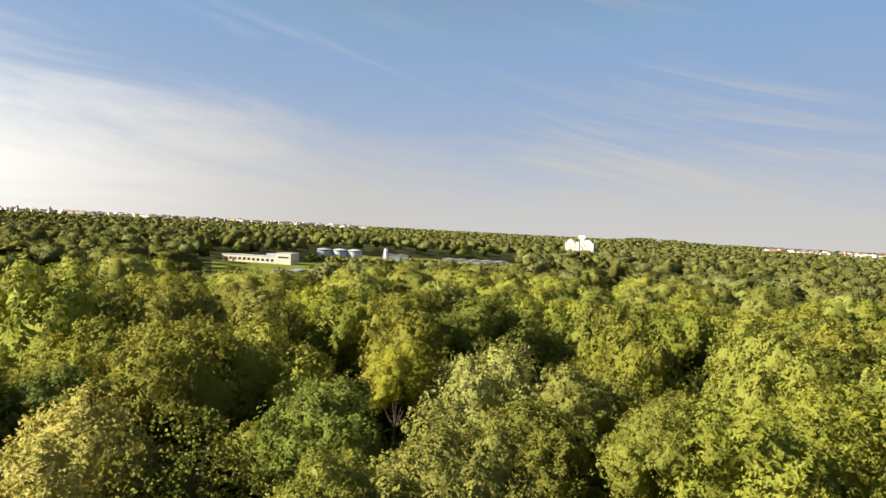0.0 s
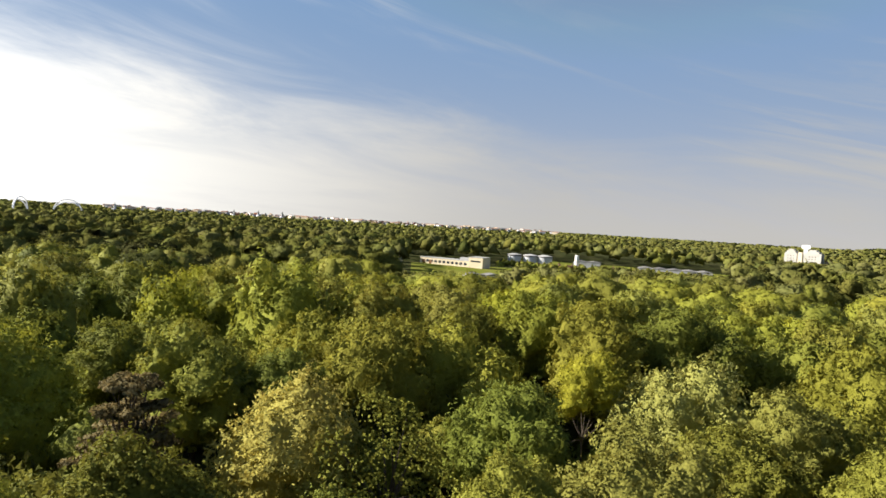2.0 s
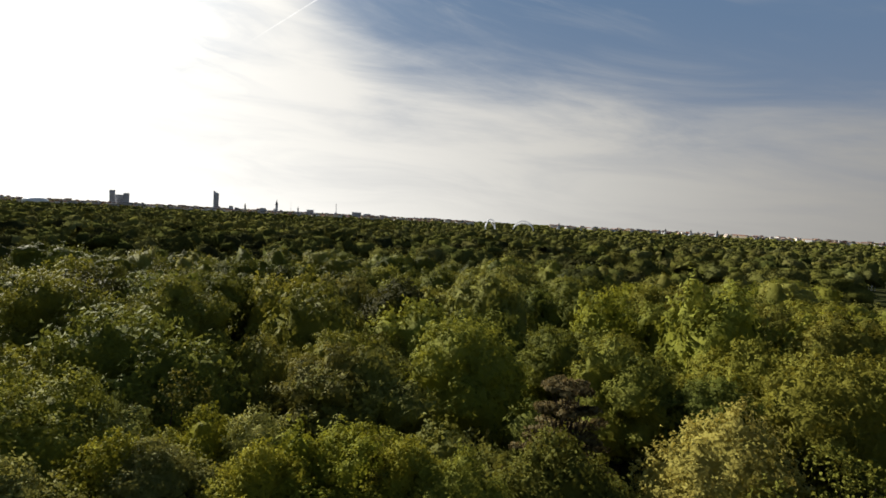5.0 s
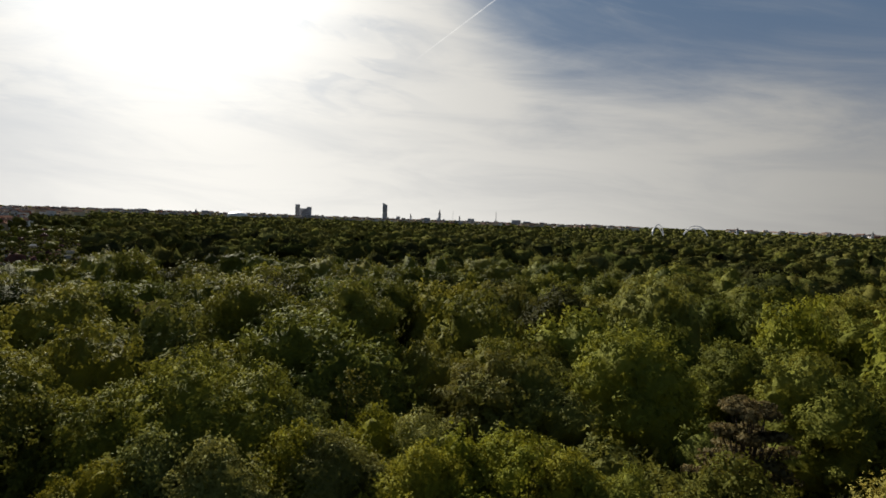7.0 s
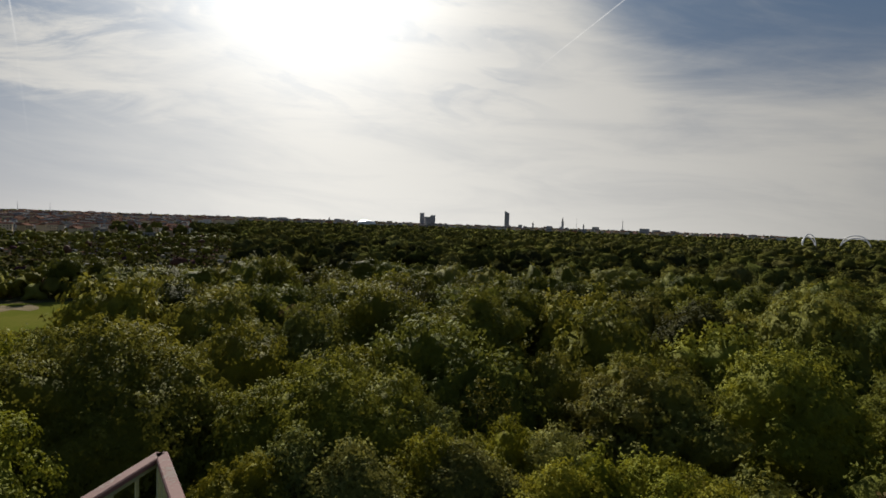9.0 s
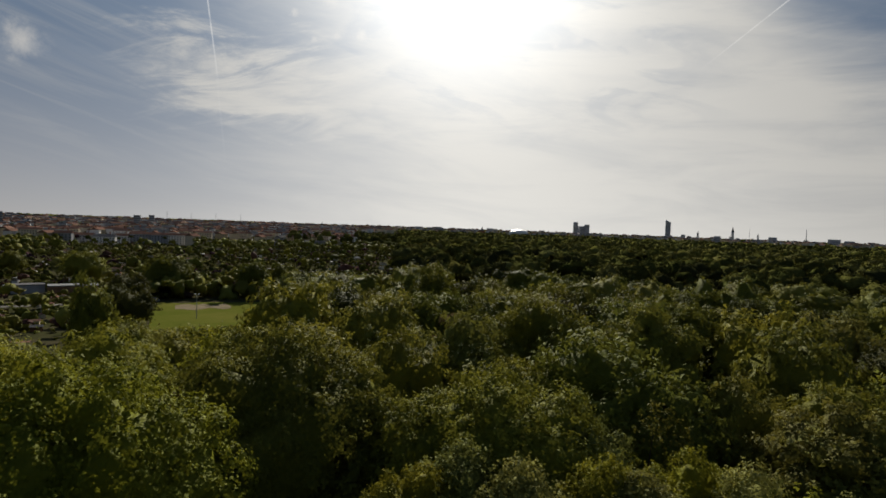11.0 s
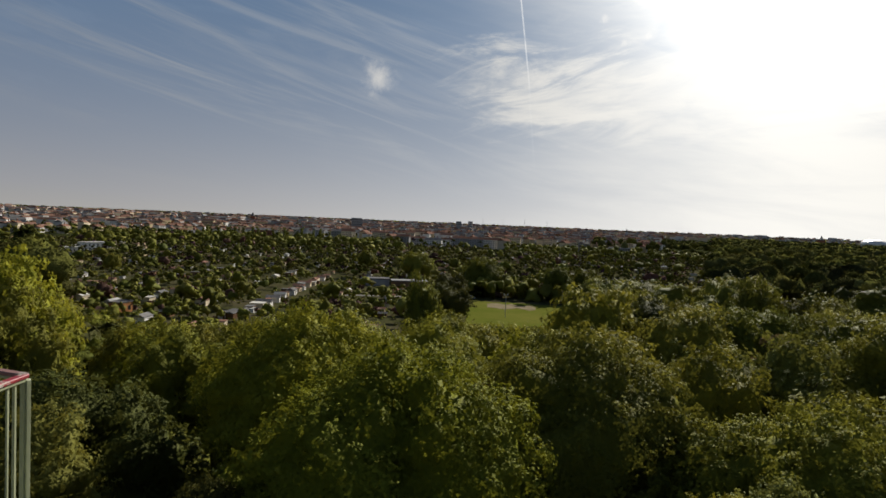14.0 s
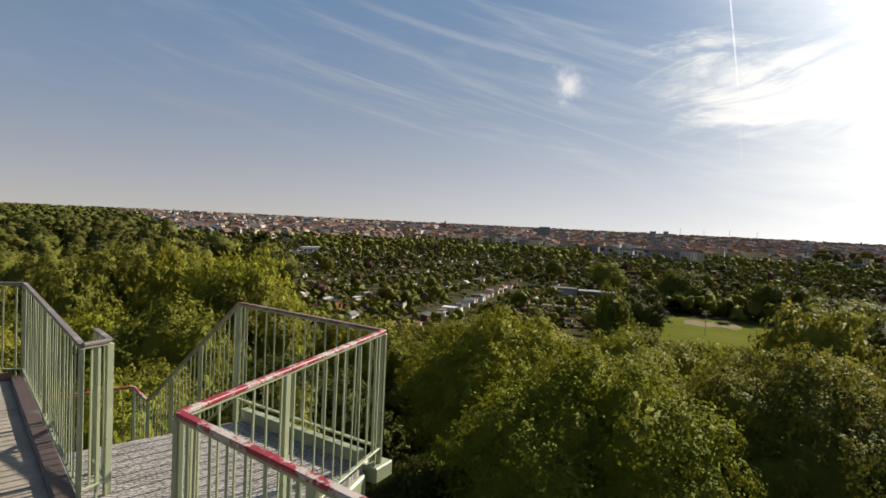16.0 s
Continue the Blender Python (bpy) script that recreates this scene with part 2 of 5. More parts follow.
LEAF = {key: foliage("leaf_" + key, *[[c * k * f for c, k in zip(tone, (0.965, 0.92, 0.92))] for tone, f in zip(pair, (1.1, 0.93))]) for key, pair in TONES.items()}
# seen from far off, leaves of one crown run together; darker, bluer copies put haze and shading into the colour
HAZED_LEAF = {key: foliage("far_leaf_" + key, *[[c * k for c, k in zip(tone, (0.56, 0.53, 0.80))] for tone in pair], mottle=0.12, spread=0.22, gloss=0.0, through_leaf=0.12, leaf_scale=1.6, relief_depth=0.35) for key, pair in TONES.items()}
BARK = surface("bark", (0.10, 0.08, 0.06), (0.045, 0.036, 0.028), 2.0, 22, 0.9, bump=0.03)
GROUND = surface("ground_soil", (0.035, 0.045, 0.014), (0.055, 0.052, 0.025), 0.03, 0.5, 0.95)
GARDEN = surface("garden_soil", (0.052, 0.058, 0.020), (0.092, 0.078, 0.046), 0.06, 0.45, 0.95)
LAWN = surface("lawn_grass", (0.108, 0.130, 0.020), (0.165, 0.160, 0.036), 0.03, 0.7, 0.95)
DIRT = surface("bare_dirt", (0.30, 0.24, 0.16), (0.20, 0.17, 0.10), 0.12, 1.5, 0.95)
STONE = surface("pale_path", (0.26, 0.24, 0.21), (0.17, 0.16, 0.14), 0.3, 3, 0.9)
CREAM = surface("cream_render", (0.72, 0.62, 0.45), (0.60, 0.50, 0.36), 0.2, 2, 0.85, spread=0.05)
WHITE = surface("white_render", (0.78, 0.76, 0.72), (0.66, 0.64, 0.60), 0.15, 2, 0.8, spread=0.08)
GREYWALL = surface("grey_render", (0.42, 0.42, 0.42), (0.30, 0.30, 0.31), 0.15, 2, 0.85, spread=0.15)
OCHRE = surface("ochre_render", (0.58, 0.46, 0.29), (0.47, 0.37, 0.23), 0.2, 2, 0.85, spread=0.1)
BRICKRED = surface("red_brick_wall", (0.36, 0.15, 0.09), (0.26, 0.11, 0.07), 0.3, 3, 0.85, spread=0.1)
TILE = surface("red_roof_tile", (0.27, 0.150, 0.108), (0.18, 0.112, 0.085), 0.25, 3, 0.8, spread=0.2)
TARROOF = surface("tar_roof", (0.13, 0.13, 0.13), (0.20, 0.19, 0.18), 0.2, 2, 0.85, spread=0.25)
PALEROOF = surface("pale_roof", (0.42, 0.41, 0.39), (0.30, 0.30, 0.29), 0.15, 2, 0.75, spread=0.15)
SHEETROOF = surface("bright_sheet_roof", (0.66, 0.63, 0.57), (0.50, 0.48, 0.44), 0.3, 3, 0.75, spread=0.15)
STEEL = surface("weathered_steel", (0.55, 0.56, 0.56), (0.42, 0.43, 0.44), 0.2, 3, 0.55)
DARKGLASS = surface("dark_glass", (0.03, 0.035, 0.045), (0.05, 0.055, 0.065), 0.3, 2, 0.2)
CONCRETE = surface("tower_concrete", (0.60, 0.60, 0.62), (0.48, 0.48, 0.50), 0.05, 0.8, 0.7)
PLASTER = surface("pale_plaster", (0.50, 0.48, 0.43), (0.40, 0.38, 0.34), 0.12, 2, 0.85)
ORANGE = surface("orange_stain", (0.42, 0.20, 0.085), (0.32, 0.15, 0.065), 0.5, 5, 0.8)
TIMBER = surface("hut_timber", (0.22, 0.13, 0.075), (0.13, 0.08, 0.05), 0.5, 5, 0.85, spread=0.3)
WHITESTEEL = surface("white_steel", (0.8, 0.8, 0.8), (0.7, 0.7, 0.7), 0.1, 1, 0.45)
HALLGLASS = surface("hall_glass", (0.88, 0.85, 0.78), (0.78, 0.75, 0.69), 0.1, 1, 0.42, metal=0.9)


# ---- building helpers ----
def put(name, mesh, parent=None, mats=(), label="", m=None):
    ob = new(name, mesh)
    for mat in mats:
        if mat.name not in mesh.materials:
            mesh.materials.append(mat)
    if parent:
        ob.parent = parent
    if m is not None:
        ob.matrix_basis = m
    if label:
        ob["label"] = label
    return ob


def part(name, bm, material, parent=None, label="", m=None):
    mesh = bpy.data.meshes.new(name)
    bm.to_mesh(mesh)
    bm.free()
    mesh.materials.append(material)
    return put(name, mesh, parent, (), label, m)


def base(name, m, label, category, group="", kind=""):
    ob = new(name)
    ob.empty_display_size = 0.2
    ob.matrix_basis = m
    return tagged(ob, label, category, group, kind)


def box_into(bm, lo, hi, m=None, bevel=0.0):
    made = bmesh.ops.create_cube(bm, size=1.0)["verts"]
    lo, hi = Vector(lo), Vector(hi)
    for v in made:
        v.co = Vector([lo[i] + (v.co[i] + 0.5) * (hi[i] - lo[i]) for i in range(3)])
    if bevel:
        edges = {e for v in made for e in v.link_edges}
        made = bmesh.ops.bevel(bm, geom=list(edges), offset=bevel, segments=1, affect="EDGES")["verts"]
        made = list({v for v in made})
    if m is not None:
        bmesh.ops.transform(bm, matrix=m, verts=made)
    return made


def box(lo, hi, m=None, bevel=0.0):
    bm = bmesh.new()
    box_into(bm, lo, hi, m, bevel)
    return bm


def prism(outline, z0, z1):
    """An upright block on a plan outline of (x, y)."""
    bm = bmesh.new()
    low = [bm.verts.new((x, y, z0)) for x, y in outline]
    top = [bm.verts.new((x, y, z1)) for x, y in outline]
    n = len(outline)
    bm.faces.new(low[::-1])
    bm.faces.new(top)
    for i in range(n):
        bm.faces.new((low[i], low[(i + 1) % n], top[(i + 1) % n], top[i]))
    bmesh.ops.recalc_face_normals(bm, faces=bm.faces)
    return bm


def drum(r0, r1, z0, z1, sides=20, bm=None, x=0.0, y=0.0):
    bm = bm or bmesh.new()
    bmesh.ops.create_cone(bm, cap_ends=True, segments=sides, radius1=r0, radius2=r1, depth=z1 - z0,
                          matrix=Matrix.Translation((x, y, (z0 + z1) / 2)))
    return bm


def gable(w, d, z, rise, over=0.4, hip=0.0):
    """A pitched roof over a plan of w by d, ridge along x."""
    bm = bmesh.new()
    x, y = w / 2 + over, d / 2 + over
    e = [bm.verts.new(c) for c in ((-x, -y, z), (x, -y, z), (x, y, z), (-x, y, z), (-x + hip, 0, z + rise), (x - hip, 0, z + rise))]
    for f in ((0, 1, 5, 4), (2, 3, 4, 5), (1, 2, 5), (3, 0, 4), (3, 2, 1, 0)):
        bm.faces.new([e[i] for i in f])
    return bm


def raw_mesh(name, verts, faces, material=None, tint=None, normals=None):
    """A mesh from arrays; every face has the same number of corners."""
    verts, faces = np.asarray(verts, np.float32), np.asarray(faces, np.int32)
    mesh = bpy.data.meshes.new(name)
    mesh.vertices.add(len(verts))
    mesh.vertices.foreach_set("co", verts.ravel())
    n, k = faces.shape
    mesh.loops.add(n * k)
    mesh.loops.foreach_set("vertex_index", faces.ravel())
    mesh.polygons.add(n)
    mesh.polygons.foreach_set("loop_start", np.arange(0, n * k, k, dtype=np.int32))
    if tint is not None:
        mesh.attributes.new("tint", "FLOAT", "POINT").data.foreach_set("value", np.asarray(tint, np.float32))
    mesh.update(calc_edges=True)
    if normals is not None:
        mesh.normals_split_custom_set_from_vertices(normals)
    if material:
        mesh.materials.append(material)
    return mesh


# ---- the lie of the land ----
def land(x, y):
    """Height of the ground: the tower's mound, the flat valley, and land that rises far off."""
    d = np.hypot(x, y)
    s = np.clip((d - 1500) / 3000, 0, 1)
    far = 18 * s * s * (3 - 2 * s)
    az = np.degrees(np.arctan2(-x, y))
    ridge = 29 * np.exp(-((az + 8.4) / 5.2) ** 2) * np.exp(-((d - 2600) / 500) ** 2)
    return 12.0 * np.exp(-(d / 140) ** 2) + far + ridge


def build_ground():
    rings = np.concatenate([[0], np.geomspace(4, 9000, 130)])
    spokes = 180
    verts, faces = [(0, 0, float(land(0, 0)))], []
    for r in rings[1:]:
        for k in range(spokes):
            a = 2 * math.pi * k / spokes
            x, y = r * math.cos(a), r * math.sin(a)
            verts.append((x, y, float(land(x, y))))
    bm_faces = [(0, 1 + k, 1 + (k + 1) % spokes, 0) for k in range(spokes)]
    for i in range(len(rings) - 2):
        o = 1 + i * spokes
        for k in range(spokes):
            n = (k + 1) % spokes
            faces.append((o + k, o + spokes + k, o + spokes + n, o + n))
    mesh = bpy.data.meshes.new("ground")
    mesh.from_pydata(verts, [], faces + [f[:3] for f in bm_faces])
    mesh.materials.append(GROUND)
    tagged(new("ground", mesh), "dark earth ground under woods and gardens", "ground", kind="structure")


build_ground()


def at(az, d, z=None):
    """A place d metres out in a direction; on the ground unless z is given."""
    x, y = -math.sin(radians(dial(az))) * d, math.cos(radians(dial(az))) * d
    return Vector((x, y, float(land(x, y)) if z is None else z))


def sheet(name, az0, az1, d0, d1, mat, label, category, lift=0.05, steps=8, jag=0.0):
    """A patch of ground between two directions and two distances."""
    rng = np.random.default_rng(int(az0 * 10 + d0))
    bm = bmesh.new()
    rows = max(1, int((d1 - d0) / 18))
    lines = []
    for j in range(rows + 1):
        wob = jag if j in (0, rows) else 0.0
        lines.append([bm.verts.new(at(az0 + (az1 - az0) * i / steps, d0 + (d1 - d0) * j / rows + wob * rng.normal()) + Vector((0, 0, lift))) for i in range(steps + 1)])
    for j in range(rows):
        for i in range(steps):
            bm.faces.new((lines[j][i], lines[j][i + 1], lines[j + 1][i + 1], lines[j + 1][i]))
    bmesh.ops.recalc_face_normals(bm, faces=bm.faces)
    if sum(f.normal.z for f in bm.faces) < 0:
        bmesh.ops.reverse_faces(bm, faces=bm.faces)
    return tagged(part(name, bm, mat), label, category, kind="structure")


sheet("lawn", 9.5, 23, 380, 556, LAWN, "mown green lawn before the waterworks building", "lawn", 0.12, 16)
sheet("works_yard", -9, 9.3, 475, 735, LAWN, "grassy yard round the waterworks tanks", "lawn", 0.08, 24)
sheet("meadow", 125.6, 136.8, 190, 284, LAWN, "open sports meadow of short yellow-green grass", "meadow", 0.12, jag=2)
sheet("dirt_patch", 129.6, 134.6, 262, 276, DIRT, "worn bare sandy strip on the meadow", "bare ground", 0.18, jag=2.5)
sheet("garden_ground", 112, 186, 120, 860, GARDEN, "mixed garden plots of soil and grass", "ground", 0.05, 60)
sheet("gravel_path", 136.8, 152, 286, 291, STONE, "pale gravel path between the gardens", "path", 0.16)


# ---- trees ----
def unit(v):
    return v / (np.linalg.norm(v, axis=1, keepdims=True) + 1e-9)


def kites(places, normals, size, rng, lean=0.55, plain=False):
    """Leaves roughly facing along the normals: folded kites, or plain three-cornered ones; also the soft normal of each corner."""
    n = len(places)
    nrm = normals + rng.normal(0, lean, (n, 3))
    nrm /= np.linalg.norm(nrm, axis=1, keepdims=True) + 1e-9
    nrm *= np.where((nrm * normals).sum(1, keepdims=True) < 0, -1, 1)
    soft = normals * 0.9 + nrm * (0.11 if plain else 0.17)
    soft /= np.linalg.norm(soft, axis=1, keepdims=True) + 1e-9
    side = np.cross(nrm, rng.normal(0, 1, (n, 3)))
    side /= np.linalg.norm(side, axis=1, keepdims=True) + 1e-9
    along = np.cross(nrm, side)
    s = (size * rng.uniform(0.65, 1.35, n))[:, None]
    if plain:
        v = np.stack([places - along * s * 0.6 + side * s * 0.2, places + side * s * 0.5 + along * s * 0.15, places + along * s * 0.55 - side * s * 0.45], 1)
        return v.reshape(-1, 3), np.arange(3 * n).reshape(-1, 3), np.repeat(soft, 3, axis=0)
    fold = nrm * s * rng.uniform(0.05, 0.3, (n, 1))
    v = np.stack([places - along * s * 0.62 - fold, places + side * s * 0.46 + fold * 0.4, places + along * s * 0.62 - fold, places - side * s * 0.46 + fold * 0.4], 1)
    i = np.arange(n)[:, None] * 4
    f = np.concatenate([i + [0, 1, 2], i + [0, 2, 3]], 1).reshape(-1, 3)
    return v.reshape(-1, 3), f, np.repeat(soft, 4, axis=0)


def crown_lobes(rng, width, height, count):
    """Boughs of twigs that make up a crown of the given width and height; its top lies at z = 0. No crown is round: boughs reach out and fall short."""
    lobes = []
    lean_way, lean = rng.uniform(0, 2 * math.pi), rng.uniform(0.0, 0.22)
    waves = rng.uniform(0, 2 * math.pi, 3)
    for k in range(count):
        u = (k + 0.5) / count
        ang = k * 2.39996 + rng.uniform(-0.5, 0.5)
        pol = math.acos(1 - 1.5 * u)
        r = width * rng.uniform(0.11, 0.22)
        reach = 1.0 + 0.16 * math.sin(2 * ang + waves[0]) + 0.10 * math.sin(3 * ang + waves[1] + 2 * pol) + rng.normal(0, 0.07) + lean * math.cos(ang - lean_way)
        rx = (width / 2 - r * 0.8) * math.sin(pol) * min(reach, 1.3)
        z = -height * 0.5 + (height * 0.5 - r * 0.8) * math.cos(pol) * rng.uniform(0.86, 1.06) + 0.05 * height * math.sin(ang + waves[2])
        lobes.append((rx * math.cos(ang), rx * math.sin(ang), z, r, r * rng.uniform(0.8, 1.2)))
    lobes = np.array(lobes)
    lobes[:, 2] -= (lobes[:, 2] + lobes[:, 4]).max()
    return lobes


def twigs(rng, lobes, per, fine=(0.24, 0.44), deepest=0.55):
    """Smaller bunches over each ball, which give the crown its broken surface; those inside the crown are left out."""
    rows = []
    for l in lobes:
        w = rng.normal(0, 1, (per, 3)) + np.array([0, 0, 0.25])
        w /= np.linalg.norm(w, axis=1, keepdims=True)
        s = rng.uniform(*fine, per)
        c = l[:3] + w * [l[3], l[3], l[4]] * rng.uniform(0.74, 1.16, per)[:, None]
        deep = np.max([1 - (((c - m[:3]) / [m[3], m[3], m[4]]) ** 2).sum(1) for m in lobes], 0)
        for k in np.nonzero(deep < deepest)[0]:
            rows.append((*c[k], l[3] * s[k], l[3] * s[k] * rng.uniform(0.75, 1.1)))
    return np.array(rows)


def leafy(rng, hull, count, size, loose=0.2, lean=0.4, plain=False, sprig=9):
    """Leaves over a crown's hull in small sprigs, thickest on its upper side, turned with the sprig that they grow on."""
    v, faces, n = hull
    corner = v[faces]
    area = np.linalg.norm(np.cross(corner[:, 1] - corner[:, 0], corner[:, 2] - corner[:, 0]), axis=1)
    weight = area * (0.35 + np.clip(n[faces].mean(1)[:, 2] + 0.6, 0, 1))
    tufts = max(1, count // sprig)
    pick = rng.choice(len(faces), tufts, p=weight / weight.sum())
    mix = rng.dirichlet((1, 1, 1), tufts)[:, :, None]
    foot, way = (corner[pick] * mix).sum(1), unit((n[faces[pick]] * mix).sum(1))
    tip = foot + way * (rng.exponential(loose, tufts) - loose * 0.5)[:, None]
    tip[:, 2] += rng.exponential(loose * 0.4, tufts)
    of = np.repeat(np.arange(tufts), sprig)
    off = rng.normal(0, 1, (len(of), 3)) * loose * rng.uniform(0.6, 1.3, tufts)[of][:, None]
    return kites(tip[of] + off, unit(way[of] * 0.85 + unit(off + way[of] * loose) * 0.5), size, rng, lean, plain)


def cards(rng, lobes, count, size, shell=0.22, lean=0.55, plain=False):
    """Needles or leaves in open sprays round each bough, with no hull below them."""
    weight = lobes[:, 3] ** 2
    L = lobes[rng.choice(len(lobes), count, p=weight / weight.sum())]
    way = unit(rng.normal(0, 1, (count, 3)) + [0, 0, 0.3])
    depth = 1.05 - np.abs(rng.normal(0, shell, count)).clip(0, 0.8)
    pos = L[:, :3] + way * L[:, [3, 3, 4]] * depth[:, None]
    return kites(pos, unit(way + unit(pos - lobes[:, :3].mean(0)) * 0.6), size, rng, lean, plain)


def ball(level):
    bm = bmesh.new()
    bmesh.ops.create_icosphere(bm, subdivisions=level, radius=1.0)
    bm.verts.ensure_lookup_table()
    out = np.array([v.co[:] for v in bm.verts]), np.array([[v.index for v in f.verts] for f in bm.faces])
    bm.free()
    return out


BALLS = {k: ball(k) for k in (1, 2, 3, 4, 5)}


def heart(lobes, level, scale, low=-2.0, rough=0.0, rng=None, open_below=0.0):
    """A crown's lumpy hull, drawn round its bunches; where no bunch reaches far out it falls back, or gapes open."""
    way, faces = BALLS[level]
    mid = lobes[:, :3].mean(0)
    reach = np.full(len(way), 0.0)
    for l in lobes:
        rad = np.array([l[3], l[3], l[4]])
        o, w = (mid - l[:3]) / rad, way / rad
        a, b, c = (w * w).sum(1), w @ o, o @ o - 1
        disc = b * b - a * c
        ok = disc > 0
        reach = np.where(ok, np.maximum(reach, (-b + np.sqrt(np.where(ok, disc, 0))) / a), reach)
    usual = np.median(reach)
    gape = reach < usual * open_below
    reach = np.maximum(reach, np.percentile(reach, 30) * 0.6)
    if rough:
        reach = reach + rng.normal(0, rough, len(way))
    v = mid + way * (reach * scale)[:, None]
    n = np.zeros_like(v)
    cross = np.cross(v[faces[:, 1]] - v[faces[:, 0]], v[faces[:, 2]] - v[faces[:, 0]])
    for k in range(3):
        np.add.at(n, faces[:, k], cross)
    n /= np.linalg.norm(n, axis=1, keepdims=True) + 1e-9
    keep = (way[faces][:, :, 2].max(1) > low) & ~gape[faces].all(1)
    return v, faces[keep], n


def joined(*sets):
    """Several (verts, faces, normals) as one."""
    off, fs = 0, []
    for v, f, n in sets:
        fs.append(f + off)
        off += len(v)
    return np.concatenate([s[0] for s in sets]), np.concatenate(fs), np.concatenate([s[2] for s in sets])


def limbs(rng, lobes, height, depth, thick):
    """A tapered trunk with limbs up to the lobes; z = 0 is the crown's top."""
    bm = bmesh.new()

    def stick(a, b, r0, r1, sides=6):
        a, b = Vector(a), Vector(b)
        q = (b - a).to_track_quat("Z", "Y").to_matrix().to_4x4()
        bmesh.ops.create_cone(bm, cap_ends=False, segments=sides, radius1=r0, radius2=r1, depth=(b - a).length,
                              matrix=Matrix.Translation((a + b) / 2) @ q)

    fork = -height * 0.72
    stick((0, 0, -depth), (0.1, 0, fork), thick, thick * 0.7, 8)
    for k, l in enumerate(lobes):
        if k % 2 == 0 or len(lobes) < 10:
            knee = Vector((l[0] * 0.45, l[1] * 0.45, fork + (l[2] - fork) * 0.45)) + Vector(rng.normal(0, 0.25, 3))
            stick((0.1, 0, fork - 0.2), knee, thick * 0.42, thick * 0.26, 5)
            stick(knee, l[:3], thick * 0.26, thick * 0.08, 5)
    return bm


TREES = {}


def tree_kind(key, width, height, depth, lobes, count, size, seed, shape="round", loose=0.125, lean=0.32, thick=0.28, core=True):
    """Crown and wood meshes for one kind of tree; z = 0 is the top, the foot is depth below."""
    rng = np.random.default_rng(seed)
    if shape == "pine":
        rows = [(0, 0, -0.06 * height, width * 0.06, width * 0.07)]
        for tier in range(7):
            u = (tier + 0.6) / 7
            long = width * (0.12 + 0.40 * u ** 0.75) * rng.uniform(0.85, 1.12)
            for k in range(6):
                ang = k * math.pi / 3 + tier * 0.9 + rng.uniform(-0.25, 0.25)
                far = long * rng.uniform(0.75, 1.15)
                for step, fat in ((0.35, 0.075), (0.65, 0.09), (0.92, 0.07)):
                    rows.append((math.cos(ang) * far * step, math.sin(ang) * far * step, -height * u + step * rng.uniform(-0.1, 0.5), width * fat, width * 0.028))
        L = np.array(rows)
    elif shape == "poplar":
        L = np.array([(rng.normal(0, width * 0.12), rng.normal(0, width * 0.12), -height * (k + 0.6) / lobes, width * (0.22 + 0.16 * math.sin(math.pi * min(1, (k + 1) / lobes))), height / lobes * 1.1) for k in range(lobes)])
    else:
        L = crown_lobes(rng, width, height, lobes)
    grain = {"_mid": 1, "_far": 2}.get(key[-4:], 0)
    if shape == "round" and core:
        T = twigs(rng, L, (46, 34, 18)[grain], ((0.17, 0.34), (0.2, 0.38), (0.26, 0.46))[grain], 0.35)
        bunches = np.concatenate([T, L * [1, 1, 1, 0.86, 0.86]])
        hull = heart(bunches, (5, 5, 4)[grain], 1.0, -0.75, 0.05, rng, 0.5)
        v, f, soft = joined(leafy(rng, hull, count, size, loose, lean, grain > 0), heart(bunches, (4, 4, 3)[grain], 0.88, -0.85, 0.05, rng, 0.5))
    elif shape == "round":
        v, f, soft = cards(rng, np.concatenate([twigs(rng, L, 40, (0.13, 0.27), 0.35), L * [1, 1, 1, 0.8, 0.8]]), count, size, 0.3, lean)
    else:
        v, f, soft = cards(rng, L, count, size, 0.3, lean, grain > 0)
    crown = raw_mesh("crown", v, f, LEAF["mid"], np.full(len(v), rng.uniform()), soft)
    wood_bm = limbs(rng, L, height, depth, thick)
    wood = bpy.data.meshes.new("trunk")
    wood_bm.to_mesh(wood)
    wood_bm.free()
    wood.materials.append(BARK)
    TREES[key] = (crown, wood, width, depth)


# full crowns for the trees nearest the tower
tree_kind("oak", 11.0, 12.0, 21, 26, 27000, 0.145, 11)
tree_kind("ash", 10.0, 13.0, 21, 20, 24000, 0.15, 12, loose=0.19, lean=0.5)
tree_kind("maple", 10.0, 11.5, 21, 22, 17000, 0.20, 13, loose=0.22, lean=0.45)
tree_kind("lime", 9.0, 13.0, 21, 24, 25000, 0.135, 14)
tree_kind("grand_oak", 14.0, 13.0, 21, 34, 36000, 0.15, 10)
tree_kind("sparse_ash", 9.0, 12.0, 21, 20, 3800, 0.19, 27, lean=0.8, core=False, thick=0.34)
tree_kind("pine", 9.5, 11.0, 21, 34, 13000, 0.22, 15, "pine", lean=0.9)
tree_kind("poplar", 6.0, 15.0, 21, 12, 6500, 0.32, 16, "poplar")
# lighter crowns for those a little farther out
tree_kind("oak_mid", 11.0, 12.0, 21, 24, 12000, 0.24, 17, loose=0.155)
tree_kind("ash_mid", 10.0, 13.0, 21, 20, 11000, 0.25, 18, loose=0.22, lean=0.5)
tree_kind("maple_mid", 10.0, 11.5, 21, 22, 10000, 0.26, 19, loose=0.2, lean=0.4)
tree_kind("lime_mid", 9.0, 13.0, 21, 24, 11000, 0.23, 20, loose=0.155)
